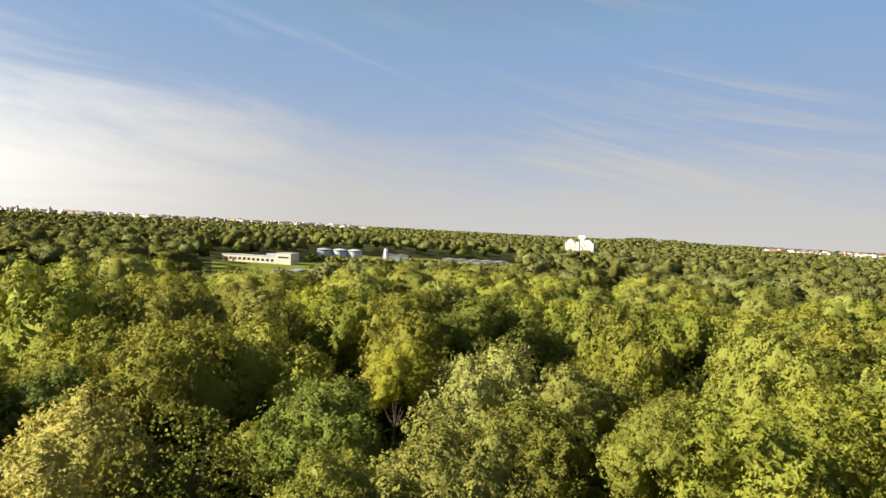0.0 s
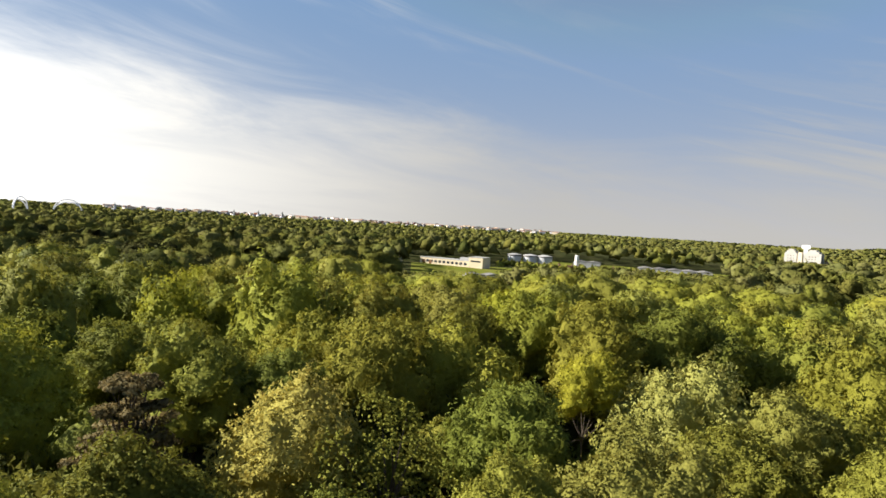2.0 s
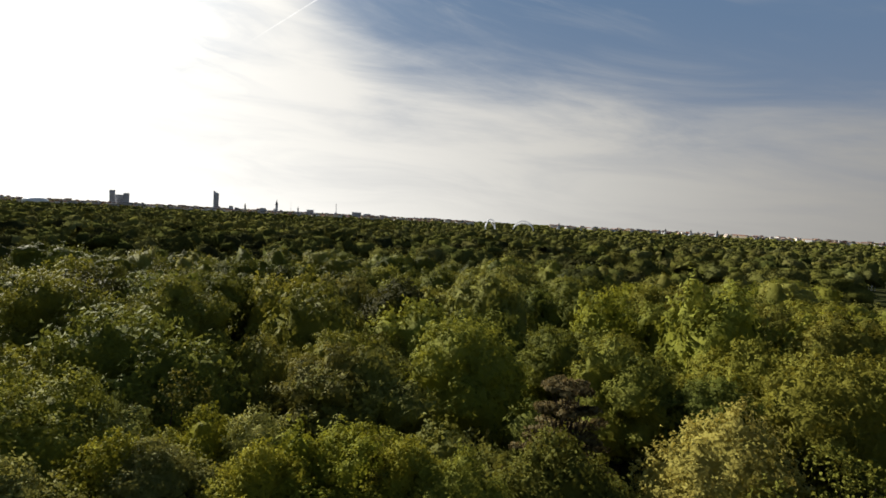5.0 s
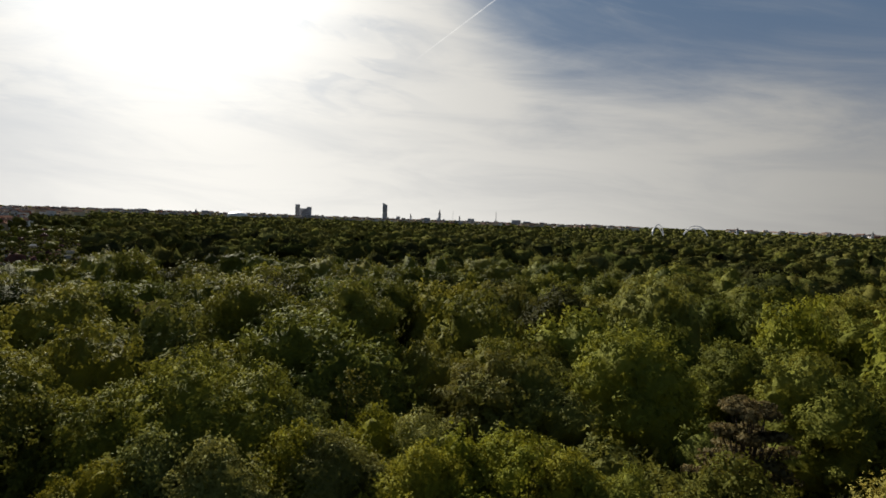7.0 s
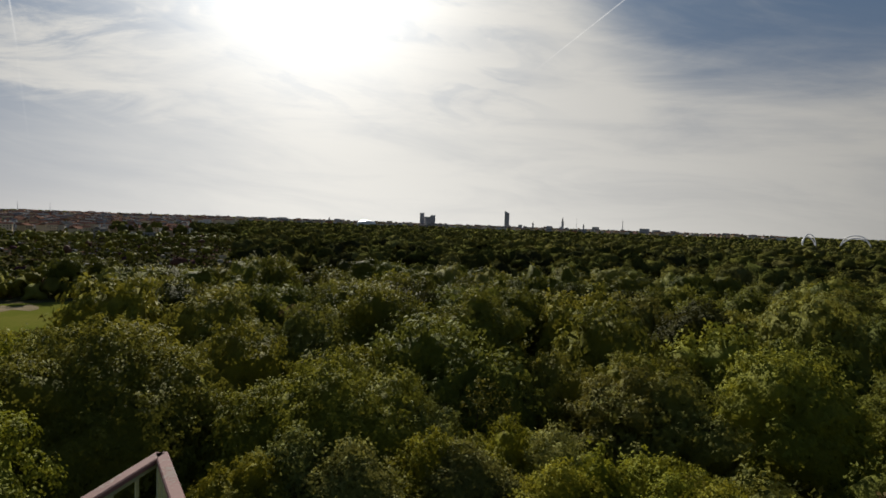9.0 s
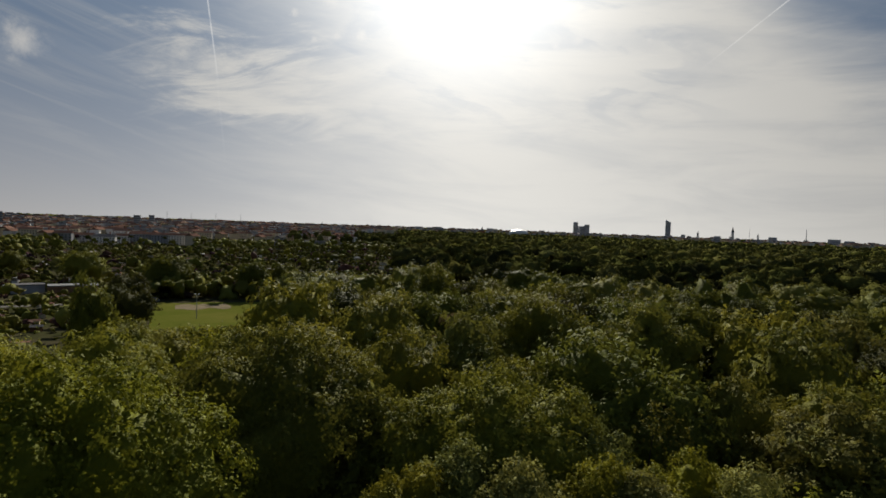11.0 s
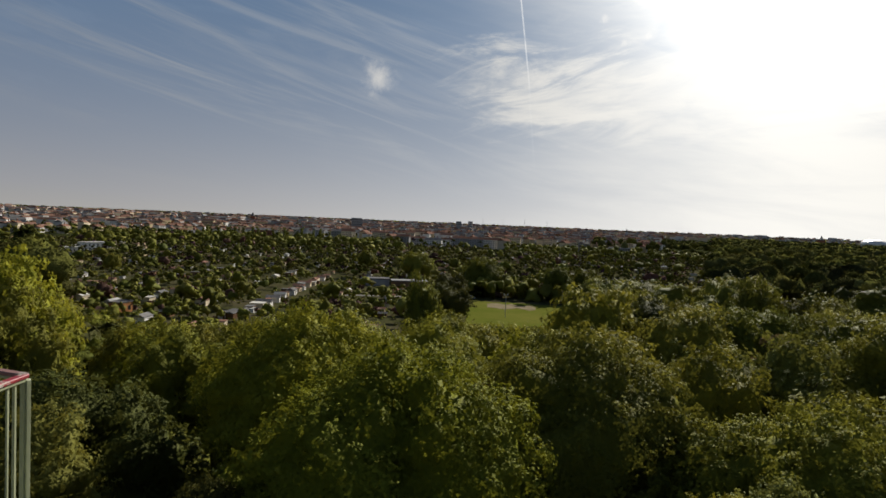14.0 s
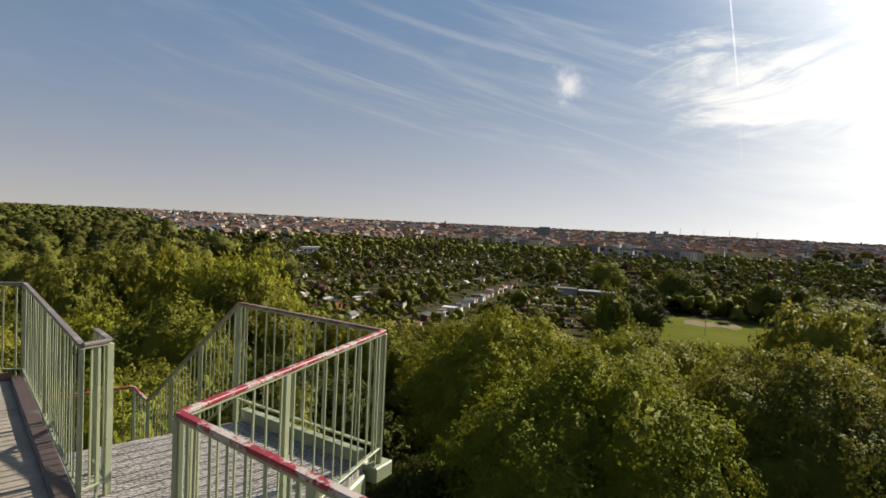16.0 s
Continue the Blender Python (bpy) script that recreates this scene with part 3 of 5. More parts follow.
# and for those beyond
tree_kind("oak_far", 10.5, 11.0, 19, 20, 5000, 0.36, 21, loose=0.2, lean=0.4)
tree_kind("ash_far", 9.5, 12.0, 19, 16, 4800, 0.36, 22, loose=0.26, lean=0.5)
tree_kind("lime_far", 8.5, 12.0, 19, 18, 4800, 0.34, 23, loose=0.2, lean=0.4)
tree_kind("maple_far", 10.0, 10.5, 19, 18, 4800, 0.38, 24, loose=0.22, lean=0.35)
tree_kind("poplar_far", 5.5, 15.0, 19, 10, 2600, 0.45, 26, "poplar")


def grade(kind, d):
    """The crown detail that a distance asks for."""
    if kind in ("pine", "poplar", "sparse_ash"):
        return kind
    return kind if d < 32 else kind + ("_mid" if d < 72 else "_far")


LOOKS = {
    "fresh": "broad deciduous tree with fresh green spring leaves",
    "bright": "broad deciduous tree with bright yellow-green leaves",
    "mid": "broad deciduous tree with mid-green foliage in the woods",
    "dark": "broad deciduous tree with dense dark green leaves",
    "deep": "broad deciduous tree with very dark green leaves",
    "olive": "broad deciduous tree with dull olive-green foliage",
    "pale": "deciduous tree with pale silvery-green leaf undersides",
    "gold": "tree in golden yellow-brown bloom among green woods",
    "needle": "spreading pine with dark brownish-green needles",
    "red": "small tree with dark purple-red leaves",
}
PLANTED = []


def plant(kind, look_key, az, d, top, width=None, spin=None, group="trees of the riverside woods", lone=False):
    """One tree, its top at a height, standing on the ground below."""
    crown, wood, w0, depth = TREES[kind]
    p = at(az, d)
    s = (width or w0) / w0
    foot = p.z - 0.3
    tree = base("tree" if kind != "pine" else "pine_tree", pose(p.x, p.y, foot, 0, 0, spin if spin is not None else random.uniform(0, 360)), LOOKS[look_key], "tree", group)
    tall = s * random.uniform(0.92, 1.08)
    if lone:
        tall = max(tall, 0.86 * (top - foot) / (-min(v.co.z for v in crown.vertices)))
    lift = Matrix.Translation((0, 0, top - foot)) @ Matrix.Diagonal((s, s, tall, 1))
    leaves = put("crown", crown, tree, m=lift)
    leaves.material_slots[0].link = "OBJECT"
    leaves.material_slots[0].material = LEAF[look_key]
    put("trunk", wood, tree, m=Matrix.Translation((0, 0, top - foot)) @ Matrix.Diagonal((s, s, (top - foot) / depth, 1)))
    PLANTED.append((p.x, p.y, (width or w0) / 2, top))
    return tree


SEEN = []
# trees that stand out: direction, depression of the top, apparent width in thousandths of the distance
STANDOUT = {
    ("oak", "fresh"): ((24.8, 9.7, 221), (-19.8, 8.0, 192), (-29.4, 13.7, 288), (-35.6, 11.2, 240), (59.3, 10.2, 221), (99.5, 12.4, 260), (124.0, 10.2, 308), (103.3, 14.1, 365), (112.7, 16.2, 240)),
    ("lime", "fresh"): ((16.1, 9.2, 211), (33.3, 8.9, 192), (35.1, 4.8, 163), (78.8, 6.4, 144), (114.4, 9.6, 240), (58.8, 22.2, 192), (123.6, 6.0, 154), (164.5, 10.0, 173), (186.6, 7.7, 240)),
    ("ash", "bright"): ((3.9, 11.0, 91), (45.7, 6.9, 125), (151.5, 9.1, 317)),
    ("lime", "bright"): ((142.5, 12.6, 461), (72.7, 20.4, 288)),
    ("oak", "bright"): ((179.2, 4.4, 192), (182.6, 4.2, 173), (191.1, 9.5, 192), (70.9, 19.8, 288), (84.0, 18.8, 240), (111.5, 21.0, 200)),
    ("ash", "pale"): ((-4.4, 10.9, 202), (78.3, 19.2, 211), (96.4, 16.5, 308)),
    ("lime", "olive"): ((-14.7, 11.9, 144), (-3.4, 18.3, 317), (69.3, 12.9, 231), (57.4, 5.3, 144), (107.0, 8.1, 211), (73.1, 12.6, 173), (175.9, 15.9, 192)),
    ("maple", "dark"): ((10.9, 14.4, 192), (34.7, 12.4, 144), (47.0, 20.2, 250), (91.9, 9.4, 269), (119.7, 16.7, 240), (141.4, 5.5, 62), (109.2, 4.1, 106)),
    ("oak", "mid"): ((9.2, 21.0, 250), (-31.0, 7.4, 192), (-23.1, 13.9, 163), (75.8, 7.5, 173), (25.3, 9.6, 202), (124.9, 10.3, 337), (179.5, 6.6, 200), (193.9, 5.1, 154), (188.4, 3.4, 144)),
    ("maple", "bright"): ((93.5, 20.5, 200), (80.0, 22.0, 190), (64.5, 21.5, 190)),
    ("maple", "pale"): ((88.0, 21.0, 180), (99.5, 21.5, 210), (105.5, 20.5, 210)),
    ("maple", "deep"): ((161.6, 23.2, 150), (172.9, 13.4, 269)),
    ("ash", "gold"): ((33.3, 15.6, 212),),
    ("sparse_ash", "mid"): ((23.5, 16.5, 230), (68.0, 21.0, 200), (88.5, 15.0, 170)),
    ("pine", "needle"): ((48.4, 14.2, 202), (107.4, 8.1, 125)),
    ("poplar", "mid"): ((109.0, 3.9, 60),),
    ("lime", "red"): ((133.5, 14.3, 115),),
}
for (kind, look_key), rows in STANDOUT.items():
    for az, down, span in rows:
        d = min(10.5 / math.tan(radians(down)), 12500 / span)
        wide = span / 1000 * d * 1.08
        plant("grand_oak" if wide > 11.5 and d < 40 and kind != "sparse_ash" else grade(kind, d), look_key, az, d, EYE_Z - d * math.tan(radians(down)), wide, lone=d > 60)
        SEEN.append((az, d, down, math.degrees(span / 1000)))


def wooded(az, d):
    """Whether woods stand d metres out in a direction."""
    az = (az + 100) % 360 - 100
    if 11.5 < az < 23.5 and 250 < d < 565 or -8 < az <= 11.5 and 330 < d < 720 and not 0.5 < az < 9.5 or 0.5 <= az <= 9.5 and 470 < d < 720:
        return False
    if 11.5 < az < 14.5 and 500 < d < 650:
        return False
    if az < 113:
        return True
    if az < 124.5:
        return d < 330 or d > 900
    if az < 137.5:
        return d < 125
    if az < 152:
        return d < 70
    if az < 168:
        return d < 105
    if az < 176:
        return d < 150
    if az < 186:
        return d < 380
    return True


def ceiling_of(az, d):
    """The most that tree tops reach, so that clearings and gardens stay in sight of the tower."""
    az = (az + 100) % 360 - 100
    down = 0.0
    if -16.6 < az < -11.6 and d < 1090:
        down = 1.38
    elif 12.5 < az < 25.5 and d < 330:
        down = 4.85
    elif 4.0 < az <= 12.5 and d < 560:
        down = 3.55
    elif -9 < az <= 10.5 and d < 480:
        down = 3.05
    elif 124 < az < 138 and d < 215:
        down = 10.0
    elif 138 <= az < 152 and d < 200:
        down = 9.0
    elif 152 <= az < 170 and d < 200:
        down = 10.2
    elif 170 <= az < 174.5 and d < 200:
        down = 9.2
    elif 174.5 <= az < 178.5 and d < 200:
        down = 7.4
    elif 178.5 <= az < 183 and d < 300:
        down = 4.6
    elif 113 < az <= 124 and d < 340:
        down = 4.75
    return EYE_Z - d * math.tan(radians(down)) if down else 99.0


def scatter(rng, d0, d1, gap, az0=-62, az1=212):
    """Spots with a rough least distance, over a ring sector."""
    area = radians(az1 - az0) * (d1 * d1 - d0 * d0) / 2
    spots, cells = [], {}
    for _ in range(int(area / gap / gap * 1.9)):
        d, az = math.sqrt(rng.uniform(d0 * d0, d1 * d1)), rng.uniform(az0, az1)
        x, y = -math.sin(radians(dial(az))) * d, math.cos(radians(dial(az))) * d
        c = (int(x // gap), int(y // gap))
        if all((x - q[0]) ** 2 + (y - q[1]) ** 2 > gap * gap * 0.6 for i in (-1, 0, 1) for j in (-1, 0, 1) for q in cells.get((c[0] + i, c[1] + j), ())):
            cells.setdefault(c, []).append((x, y))
            spots.append((az, d))
    return spots


rng = np.random.default_rng(5)
fillers = []
for az, d in sorted(scatter(rng, 24, 190, 8.6), key=lambda s: s[1]):
    if not wooded(az, d):
        continue
    p = at(az, d)
    clear = min(math.hypot(p.x - q[0], p.y - q[1]) - q[2] for q in PLANTED[:70])
    if clear < 1.6:
        continue
    fillers.append((az, d))


def below_seen(az, d, wide):
    """The height up to which a tree leaves those behind it in sight."""
    top = 99.0
    for a, far, down, span in SEEN:
        if far > d + 1 and abs(a - az) < span * 0.38 + math.degrees(wide * 0.5 / d):
            top = min(top, EYE_Z - d * math.tan(radians(down + span * 0.42)))
    return top


PALETTE = ["fresh"] * 6 + ["mid"] * 6 + ["olive"] * 3 + ["dark"] * 2 + ["bright"]
# darker looks towards the sun: the shade on backlit crowns, put into leaf colour
SUNWARD_DARK = ["mid"] * 5 + ["dark"] * 6 + ["deep"] * 4 + ["olive"] * 2 + ["fresh"]
stand = 0
rest = []
for az, d in fillers:
    p = at(az, d)
    wide = rng.uniform(8.8, 13.0)
    limit = below_seen(az, d, wide)
    if limit < p.z + 8:
        continue
    if stand >= 260:
        rest.append((az, d))
        continue
    stand += 1
    top = min(limit, p.z + rng.uniform(18.0, 22.5), EYE_Z - d * 0.11 if d < 110 else 29, ceiling_of(az, d))
    top = min(top, EYE_Z - d * math.tan(radians(24)) + 8) if d < 30 else top
    kind = str(rng.choice(["oak", "ash", "lime", "maple"]))
    # near trees in this sector take the darkest leaf tone
    darkened = 156 < az < 176 and d < 60
    plant(grade(kind, d), "deep" if darkened else str(rng.choice(SUNWARD_DARK if 46 < az < 126 else PALETTE)), az, d, top, wide)


def wood_stuff(name, spots, protos, look_of, label, heights, widths, kind_name="woods", leaves=None):
    """Many trees beyond counting in one mesh a colour, from a few crown patterns."""
    bins = {}
    for az, d in spots:
        bins.setdefault(look_of(az, d), []).append((az, d))
    for key, rows in bins.items():
        vs, fs, ts, ns, off = [], [], [], [], 0
        for az, d in rows:
            v, f, soft = protos[rng.integers(len(protos))]
            s, h = rng.uniform(*widths), rng.uniform(*heights)
            a = rng.uniform(0, 2 * math.pi)
            p = at(az, d)
            rot = np.array([[math.cos(a), -math.sin(a), 0], [math.sin(a), math.cos(a), 0], [0, 0, 1]])
            vs.append((v * [s * rng.uniform(0.78, 1.25), s * rng.uniform(0.78, 1.25), s * rng.uniform(0.75, 1.15)]) @ rot.T + [p.x, p.y, min(p.z + h, ceiling_of(az, d) if h > 8 else 99)])
            ns.append(soft @ rot.T)
            fs.append(f + off)
            off += len(v)
            ts.append(np.full(len(v), rng.uniform()))
        mesh = raw_mesh(name, np.concatenate(vs), np.concatenate(fs), (leaves or LEAF)[key], np.concatenate(ts), np.concatenate(ns))
        tagged(new(name, mesh), label, kind_name, kind="stuff")


def unit_crowns(seed, n, lobes, count, size, lean=0.4, h=0.9, level=2, per=7, inner=0.93):
    """Crown patterns one metre wide, top at z = 0: a lumpy mass with leaves on it."""
    r = np.random.default_rng(seed)
    out = []
    for _ in range(n):
        L = crown_lobes(r, 1.0, h, lobes)
        T = np.concatenate([twigs(r, L, per, (0.26, 0.5)), L * [1, 1, 1, 0.88, 0.88]])
        hull = heart(T, level, 1.0, -0.7, 0.012, r)
        out.append(joined(leafy(r, hull, count, size, 0.02, lean, True, 5), (hull[0] * inner - [0, 0, (1 - inner) * h * 0.5], hull[1], hull[2])))
    return out


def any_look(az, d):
    return str(rng.choice(SUNWARD_DARK if 46 < az < 126 and d < 420 else PALETTE[:16] if d < 300 else PALETTE[3:16]))


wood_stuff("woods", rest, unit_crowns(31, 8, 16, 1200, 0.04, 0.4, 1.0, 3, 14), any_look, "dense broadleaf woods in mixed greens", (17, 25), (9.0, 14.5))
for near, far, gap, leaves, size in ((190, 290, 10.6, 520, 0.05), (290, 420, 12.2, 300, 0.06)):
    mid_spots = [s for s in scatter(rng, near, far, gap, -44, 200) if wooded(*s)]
    wood_stuff("woods", mid_spots, unit_crowns(32, 10, 12, leaves, size, 0.35, 1.0, 2), any_look, "dense broadleaf woods in mixed greens", (18.5, 27.0), (9.5, 19), leaves=HAZED_LEAF)
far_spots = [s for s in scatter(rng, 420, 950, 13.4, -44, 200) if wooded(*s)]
wood_stuff("far_woods", far_spots, unit_crowns(33, 10, 9, 120, 0.085, 0.3, 0.8, 1), any_look, "distant broadleaf woods in mixed greens", (19, 26.5), (12, 23), leaves=HAZED_LEAF)
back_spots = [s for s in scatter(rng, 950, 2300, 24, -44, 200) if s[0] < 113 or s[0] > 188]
wood_stuff("far_woods", back_spots, unit_crowns(34, 8, 6, 12, 0.1, 0.25, 0.6, 1), any_look, "distant broadleaf woods in mixed greens", (16, 24), (18, 36), leaves=HAZED_LEAF)
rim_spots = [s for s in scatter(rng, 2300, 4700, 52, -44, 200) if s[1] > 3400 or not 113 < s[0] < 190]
wood_stuff("far_woods", rim_spots, unit_crowns(35, 4, 5, 3, 0.2, 0.1, 0.25, 1), any_look, "wooded horizon in dull green", (9, 14), (50, 75), leaves=HAZED_LEAF)
# brush below the trees
brush = [s for s in scatter(rng, 7, 110, 4.6, -50, 205) if wooded(*s) or s[1] > 60]
wood_stuff("undergrowth", brush, unit_crowns(36, 5, 7, 40, 0.2, 0.5, 0.8, 1), lambda az, d: str(rng.choice(["mid", "dark", "dark", "olive"])), "undergrowth of shrubs below the trees", (1.5, 5.0), (3.0, 6.0), "undergrowth")
# young trees and tall shrubs in the gaps between the big crowns; mostly dark tones paint in the gaps' shade
understorey = [s for s in scatter(rng, 12, 190, 6.2, -50, 205) if wooded(*s)]
for near, far, tall, leaves, size in ((0, 42, (6.0, 9.5), 1100, 0.035), (42, 90, (8.0, 13.0), 900, 0.038), (90, 190, (11.0, 17.5), 420, 0.05)):
    wood_stuff("undergrowth", [s for s in understorey if near <= s[1] < far], unit_crowns(37, 6, 10, leaves, size, 0.5, 1.1, 2, 9, 0.8), lambda az, d: str(rng.choice(["mid", "dark", "dark", "deep"])), "young trees and tall shrubs in the gaps of the woods", tall, (5.0, 9.0), "undergrowth")


# ---- garden plots ----
P0, P1 = at(160.6, 216), at(151.3, 373)
ROW = (P1 - P0).normalized()
ROW.z = 0
CROSS = Vector((-ROW.y, ROW.x, 0))
rng = np.random.default_rng(8)


def garden(x, y):
    d, az = math.hypot(x, y), 159.0 + (math.degrees(math.atan2(-x, y)) % 360 - 159.0) / 0.93
    if not 113 < az < 186 or wooded(az, d) or d > 800 - 60 * math.sin(az * 0.3):
        return False
    if 124.3 < az < 138 and d < 300:
        return False
    return not (az > 176 and d < 395)


def hut_meshes(w, l, h, rise, seed):
    """Meshes of a small garden hut: walls, roof, door, window."""
    r = np.random.default_rng(seed)
    walls = box((-w / 2, -l / 2, 0), (w / 2, l / 2, h))
    roof = bmesh.new()
    if rise > 0.3:
        roof.free()
        roof = gable(l, w, h, rise, 0.35)
        bmesh.ops.rotate(roof, verts=roof.verts, matrix=Matrix.Rotation(math.pi / 2, 3, "Z"))
    else:
        box_into(roof, (-w / 2 - 0.35, -l / 2 - 0.35, h), (w / 2 + 0.35, l / 2 + 0.35, h + 0.16), Matrix.Rotation(radians(r.uniform(-3, 3)), 4, "Y"))
    door = box((w / 2 - 0.02, -0.9, 0.05), (w / 2 + 0.05, 0.0, 2.0))
    pane = box((w / 2 - 0.02, 0.5, 0.9), (w / 2 + 0.04, 1.7, 1.9))
    out = []
    for name, bm in (("wall", walls), ("roof", roof), ("door", door), ("window", pane)):
        mesh = bpy.data.meshes.new(name)
        bm.to_mesh(mesh)
        bm.free()
        mesh.materials.append(WHITE)
        out.append(mesh)
    return out


HUTS = [hut_meshes(3.6, 5.2, 2.6, 0.9, 1), hut_meshes(4.2, 6.0, 2.8, 0.0, 2), hut_meshes(3.2, 4.2, 2.5, 0.7, 3), hut_meshes(4.8, 7.0, 2.8, 1.3, 4), hut_meshes(3.0, 6.5, 2.7, 0.0, 5)]
HUT_LOOKS = [(WHITE, PALEROOF, "white-rendered garden hut with a pale grey roof"), (CREAM, TILE, "cream garden hut with a small red roof"),
             (TIMBER, TARROOF, "brown timber garden hut with a dark felt roof"), (WHITE, TARROOF, "white garden hut with a dark grey roof"),
             (OCHRE, TILE, "ochre garden hut with a brown-red roof"), (CREAM, SHEETROOF, "cream garden hut with a bright sheet roof")]
HUT_ODDS = (0.10, 0.17, 0.26, 0.22, 0.15, 0.10)


def own(ob, mat):
    ob.material_slots[0].link = "OBJECT"
    ob.material_slots[0].material = mat
    return ob


plots = []
for i in range(-40, 60):
    for j in range(-45, 45):
        q = P0 + ROW * (i * 15.5 + rng.uniform(-2.5, 2.5)) + CROSS * (j * 24 + rng.uniform(-3, 3))
        if garden(q.x, q.y) and rng.uniform() < 0.86:
            plots.append((math.hypot(q.x, q.y), q.x, q.y))
plots.sort()
# a close row of huts along the lane
for k in range(24):
    q = P0 + ROW * (k * 6.8) + CROSS * rng.uniform(-1.2, 1.2)
    plots.insert(0, (0, q.x, q.y))
TURN = math.degrees(math.atan2(CROSS.y, CROSS.x))
far_boxes = {}
for k, (_, x, y) in enumerate(plots):
    kind, style = rng.integers(len(HUTS)), rng.choice(len(HUT_LOOKS), p=HUT_ODDS)
    wall, roof, label = HUT_LOOKS[style]
    spin = TURN + rng.choice((0, 90, 180, 270)) + rng.normal(0, 4)
    m = pose(x, y, float(land(x, y)), 0, 0, spin) @ Matrix.Diagonal((*[rng.uniform(0.58, 0.88)] * 3, 1))
    if k < 270:
        hut = base("garden_hut", m, label, "garden hut", "garden huts on the plots")
        own(put("wall", HUTS[kind][0], hut), wall)
        own(put("roof", HUTS[kind][1], hut), roof)
        own(put("door", HUTS[kind][2], hut), TIMBER)
        own(put("window", HUTS[kind][3], hut), DARKGLASS)
    else:
        for mesh, mat in ((HUTS[kind][0], wall), (HUTS[kind][1], roof)):
            far_boxes.setdefault(mat.name, (mat, bmesh.new()))[1].from_mesh(mesh)
            bm = far_boxes[mat.name][1]
            bm.verts.ensure_lookup_table()
            bmesh.ops.transform(bm, matrix=m, verts=bm.verts[-len(mesh.vertices):])
for mat, bm in far_boxes.values():
    tagged(part("far_huts", bm, mat), "many small garden huts far off among fruit trees", "garden huts", kind="stuff")

# fruit trees, bushes and hedges of the plots


CLUB, SHED = at(172.6, 592), at(143.6, 322)


def on_lane(p):
    """Whether a place lies on the lane before the row of huts, widened for the camera's view, or is cleared so that
    club house and shed show from there.
    """
    q = p - P0
    return -4 < q.dot(ROW) < 165 and abs(q.dot(CROSS)) < 8.5 or (p - CLUB).length < 17 or (p - CLUB * 0.965).length < 12 or (p - SHED).length < 22


bushes = [s for s in scatter(rng, 120, 830, 5.4, 112, 187) if garden(at(*s).x, at(*s).y) and not on_lane(at(*s)) and noise.noise(Vector((*at(*s).xy, 7)) * 0.03) > -0.22]
near_bush = [s for s in bushes if s[1] < 380]
far_bush = [s for s in bushes if s[1] >= 380]
GREENS = ["mid"] * 4 + ["dark"] * 4 + ["olive"] * 3 + ["fresh"] * 2 + ["red"]


def garden_look(az, d):
    return str(rng.choice(GREENS))


wood_stuff("garden_bushes", near_bush, unit_crowns(41, 6, 9, 36, 0.17, 0.5, 0.95, 2), garden_look, "fruit trees and bushes of the garden plots", (1.6, 7.0), (2.2, 7.0), "bushes")
wood_stuff("garden_bushes", far_bush, unit_crowns(42, 6, 6, 10, 0.25, 0.4, 0.9, 1), garden_look, "fruit trees and bushes of the garden plots", (2.0, 8.0), (3.0, 9.0), "bushes", HAZED_LEAF)
low = [s for s in scatter(rng, 120, 520, 4.2, 128, 187) if garden(at(*s).x, at(*s).y) and not on_lane(at(*s)) and noise.noise(Vector((*at(*s).xy, 0)) * 0.05) > -0.12]
wood_stuff("garden_beds", low, unit_crowns(43, 5, 6, 10, 0.3, 0.5, 0.6, 1), garden_look, "low garden beds, hedges and shrubs", (0.7, 1.8), (1.6, 4.0), "bushes")
big = [s for s in scatter(rng, 200, 830, 26, 113, 187) if garden(at(*s).x, at(*s).y) and rng.uniform() < 0.7]
wood_stuff("garden_trees", big, unit_crowns(44, 5, 12, 70, 0.13, 0.5, 1.15, 2), garden_look, "larger trees between the garden plots", (8, 13), (6, 10), "trees")
# belts of trees round the gardens
belt = [s for s in scatter(rng, 700, 890, 12, 144, 187) if noise.noise(Vector((*at(*s).xy, 3)) * 0.012) > (-0.3 if s[0] < 173 else 0.1)] + [s for s in scatter(rng, 800, 900, 13, 113, 133)] + [s for s in scatter(rng, 292, 312, 7, 124, 137)]
wood_stuff("tree_belt", belt, unit_crowns(45, 5, 12, 40, 0.13, 0.5, 1.1, 2), any_look, "belt of broadleaf trees beside the gardens", (6, 14), (7, 14), "trees", LEAF)
columns = [(151.5 + 0.75 * k + rng.normal(0, 0.2), 835 + rng.normal(0, 12)) for k in range(17)]
for az, d in columns:
    plant("poplar_far", "dark", az, d, float(at(az, d).z) + rng.uniform(17, 22), 6.0, group="row of poplars")
for az, d, top, w in ((135.1, 318, 19, 25), (142.0, 366, 18, 20), (138.8, 236, 17, 14), (138.2, 205, 14.5, 12), (139.7, 222, 15, 9), (147.3, 385, 17, 12), (127.5, 305, 17, 15), (124.8, 320, 15, 14), (171.0, 330, 15, 8)):
    plant("oak_far", "deep" if 138 < az < 140 else "mid" if az > 140 else "dark", az, d, top, w, group="single trees by the meadow")


# ---- houses ----
PANE = bpy.data.meshes.new("window")
bm = box((-0.6, -0.06, 0), (0.6, 0.06, 1.55))
bm.to_mesh(PANE)
bm.free()
PANE.materials.append(DARKGLASS)


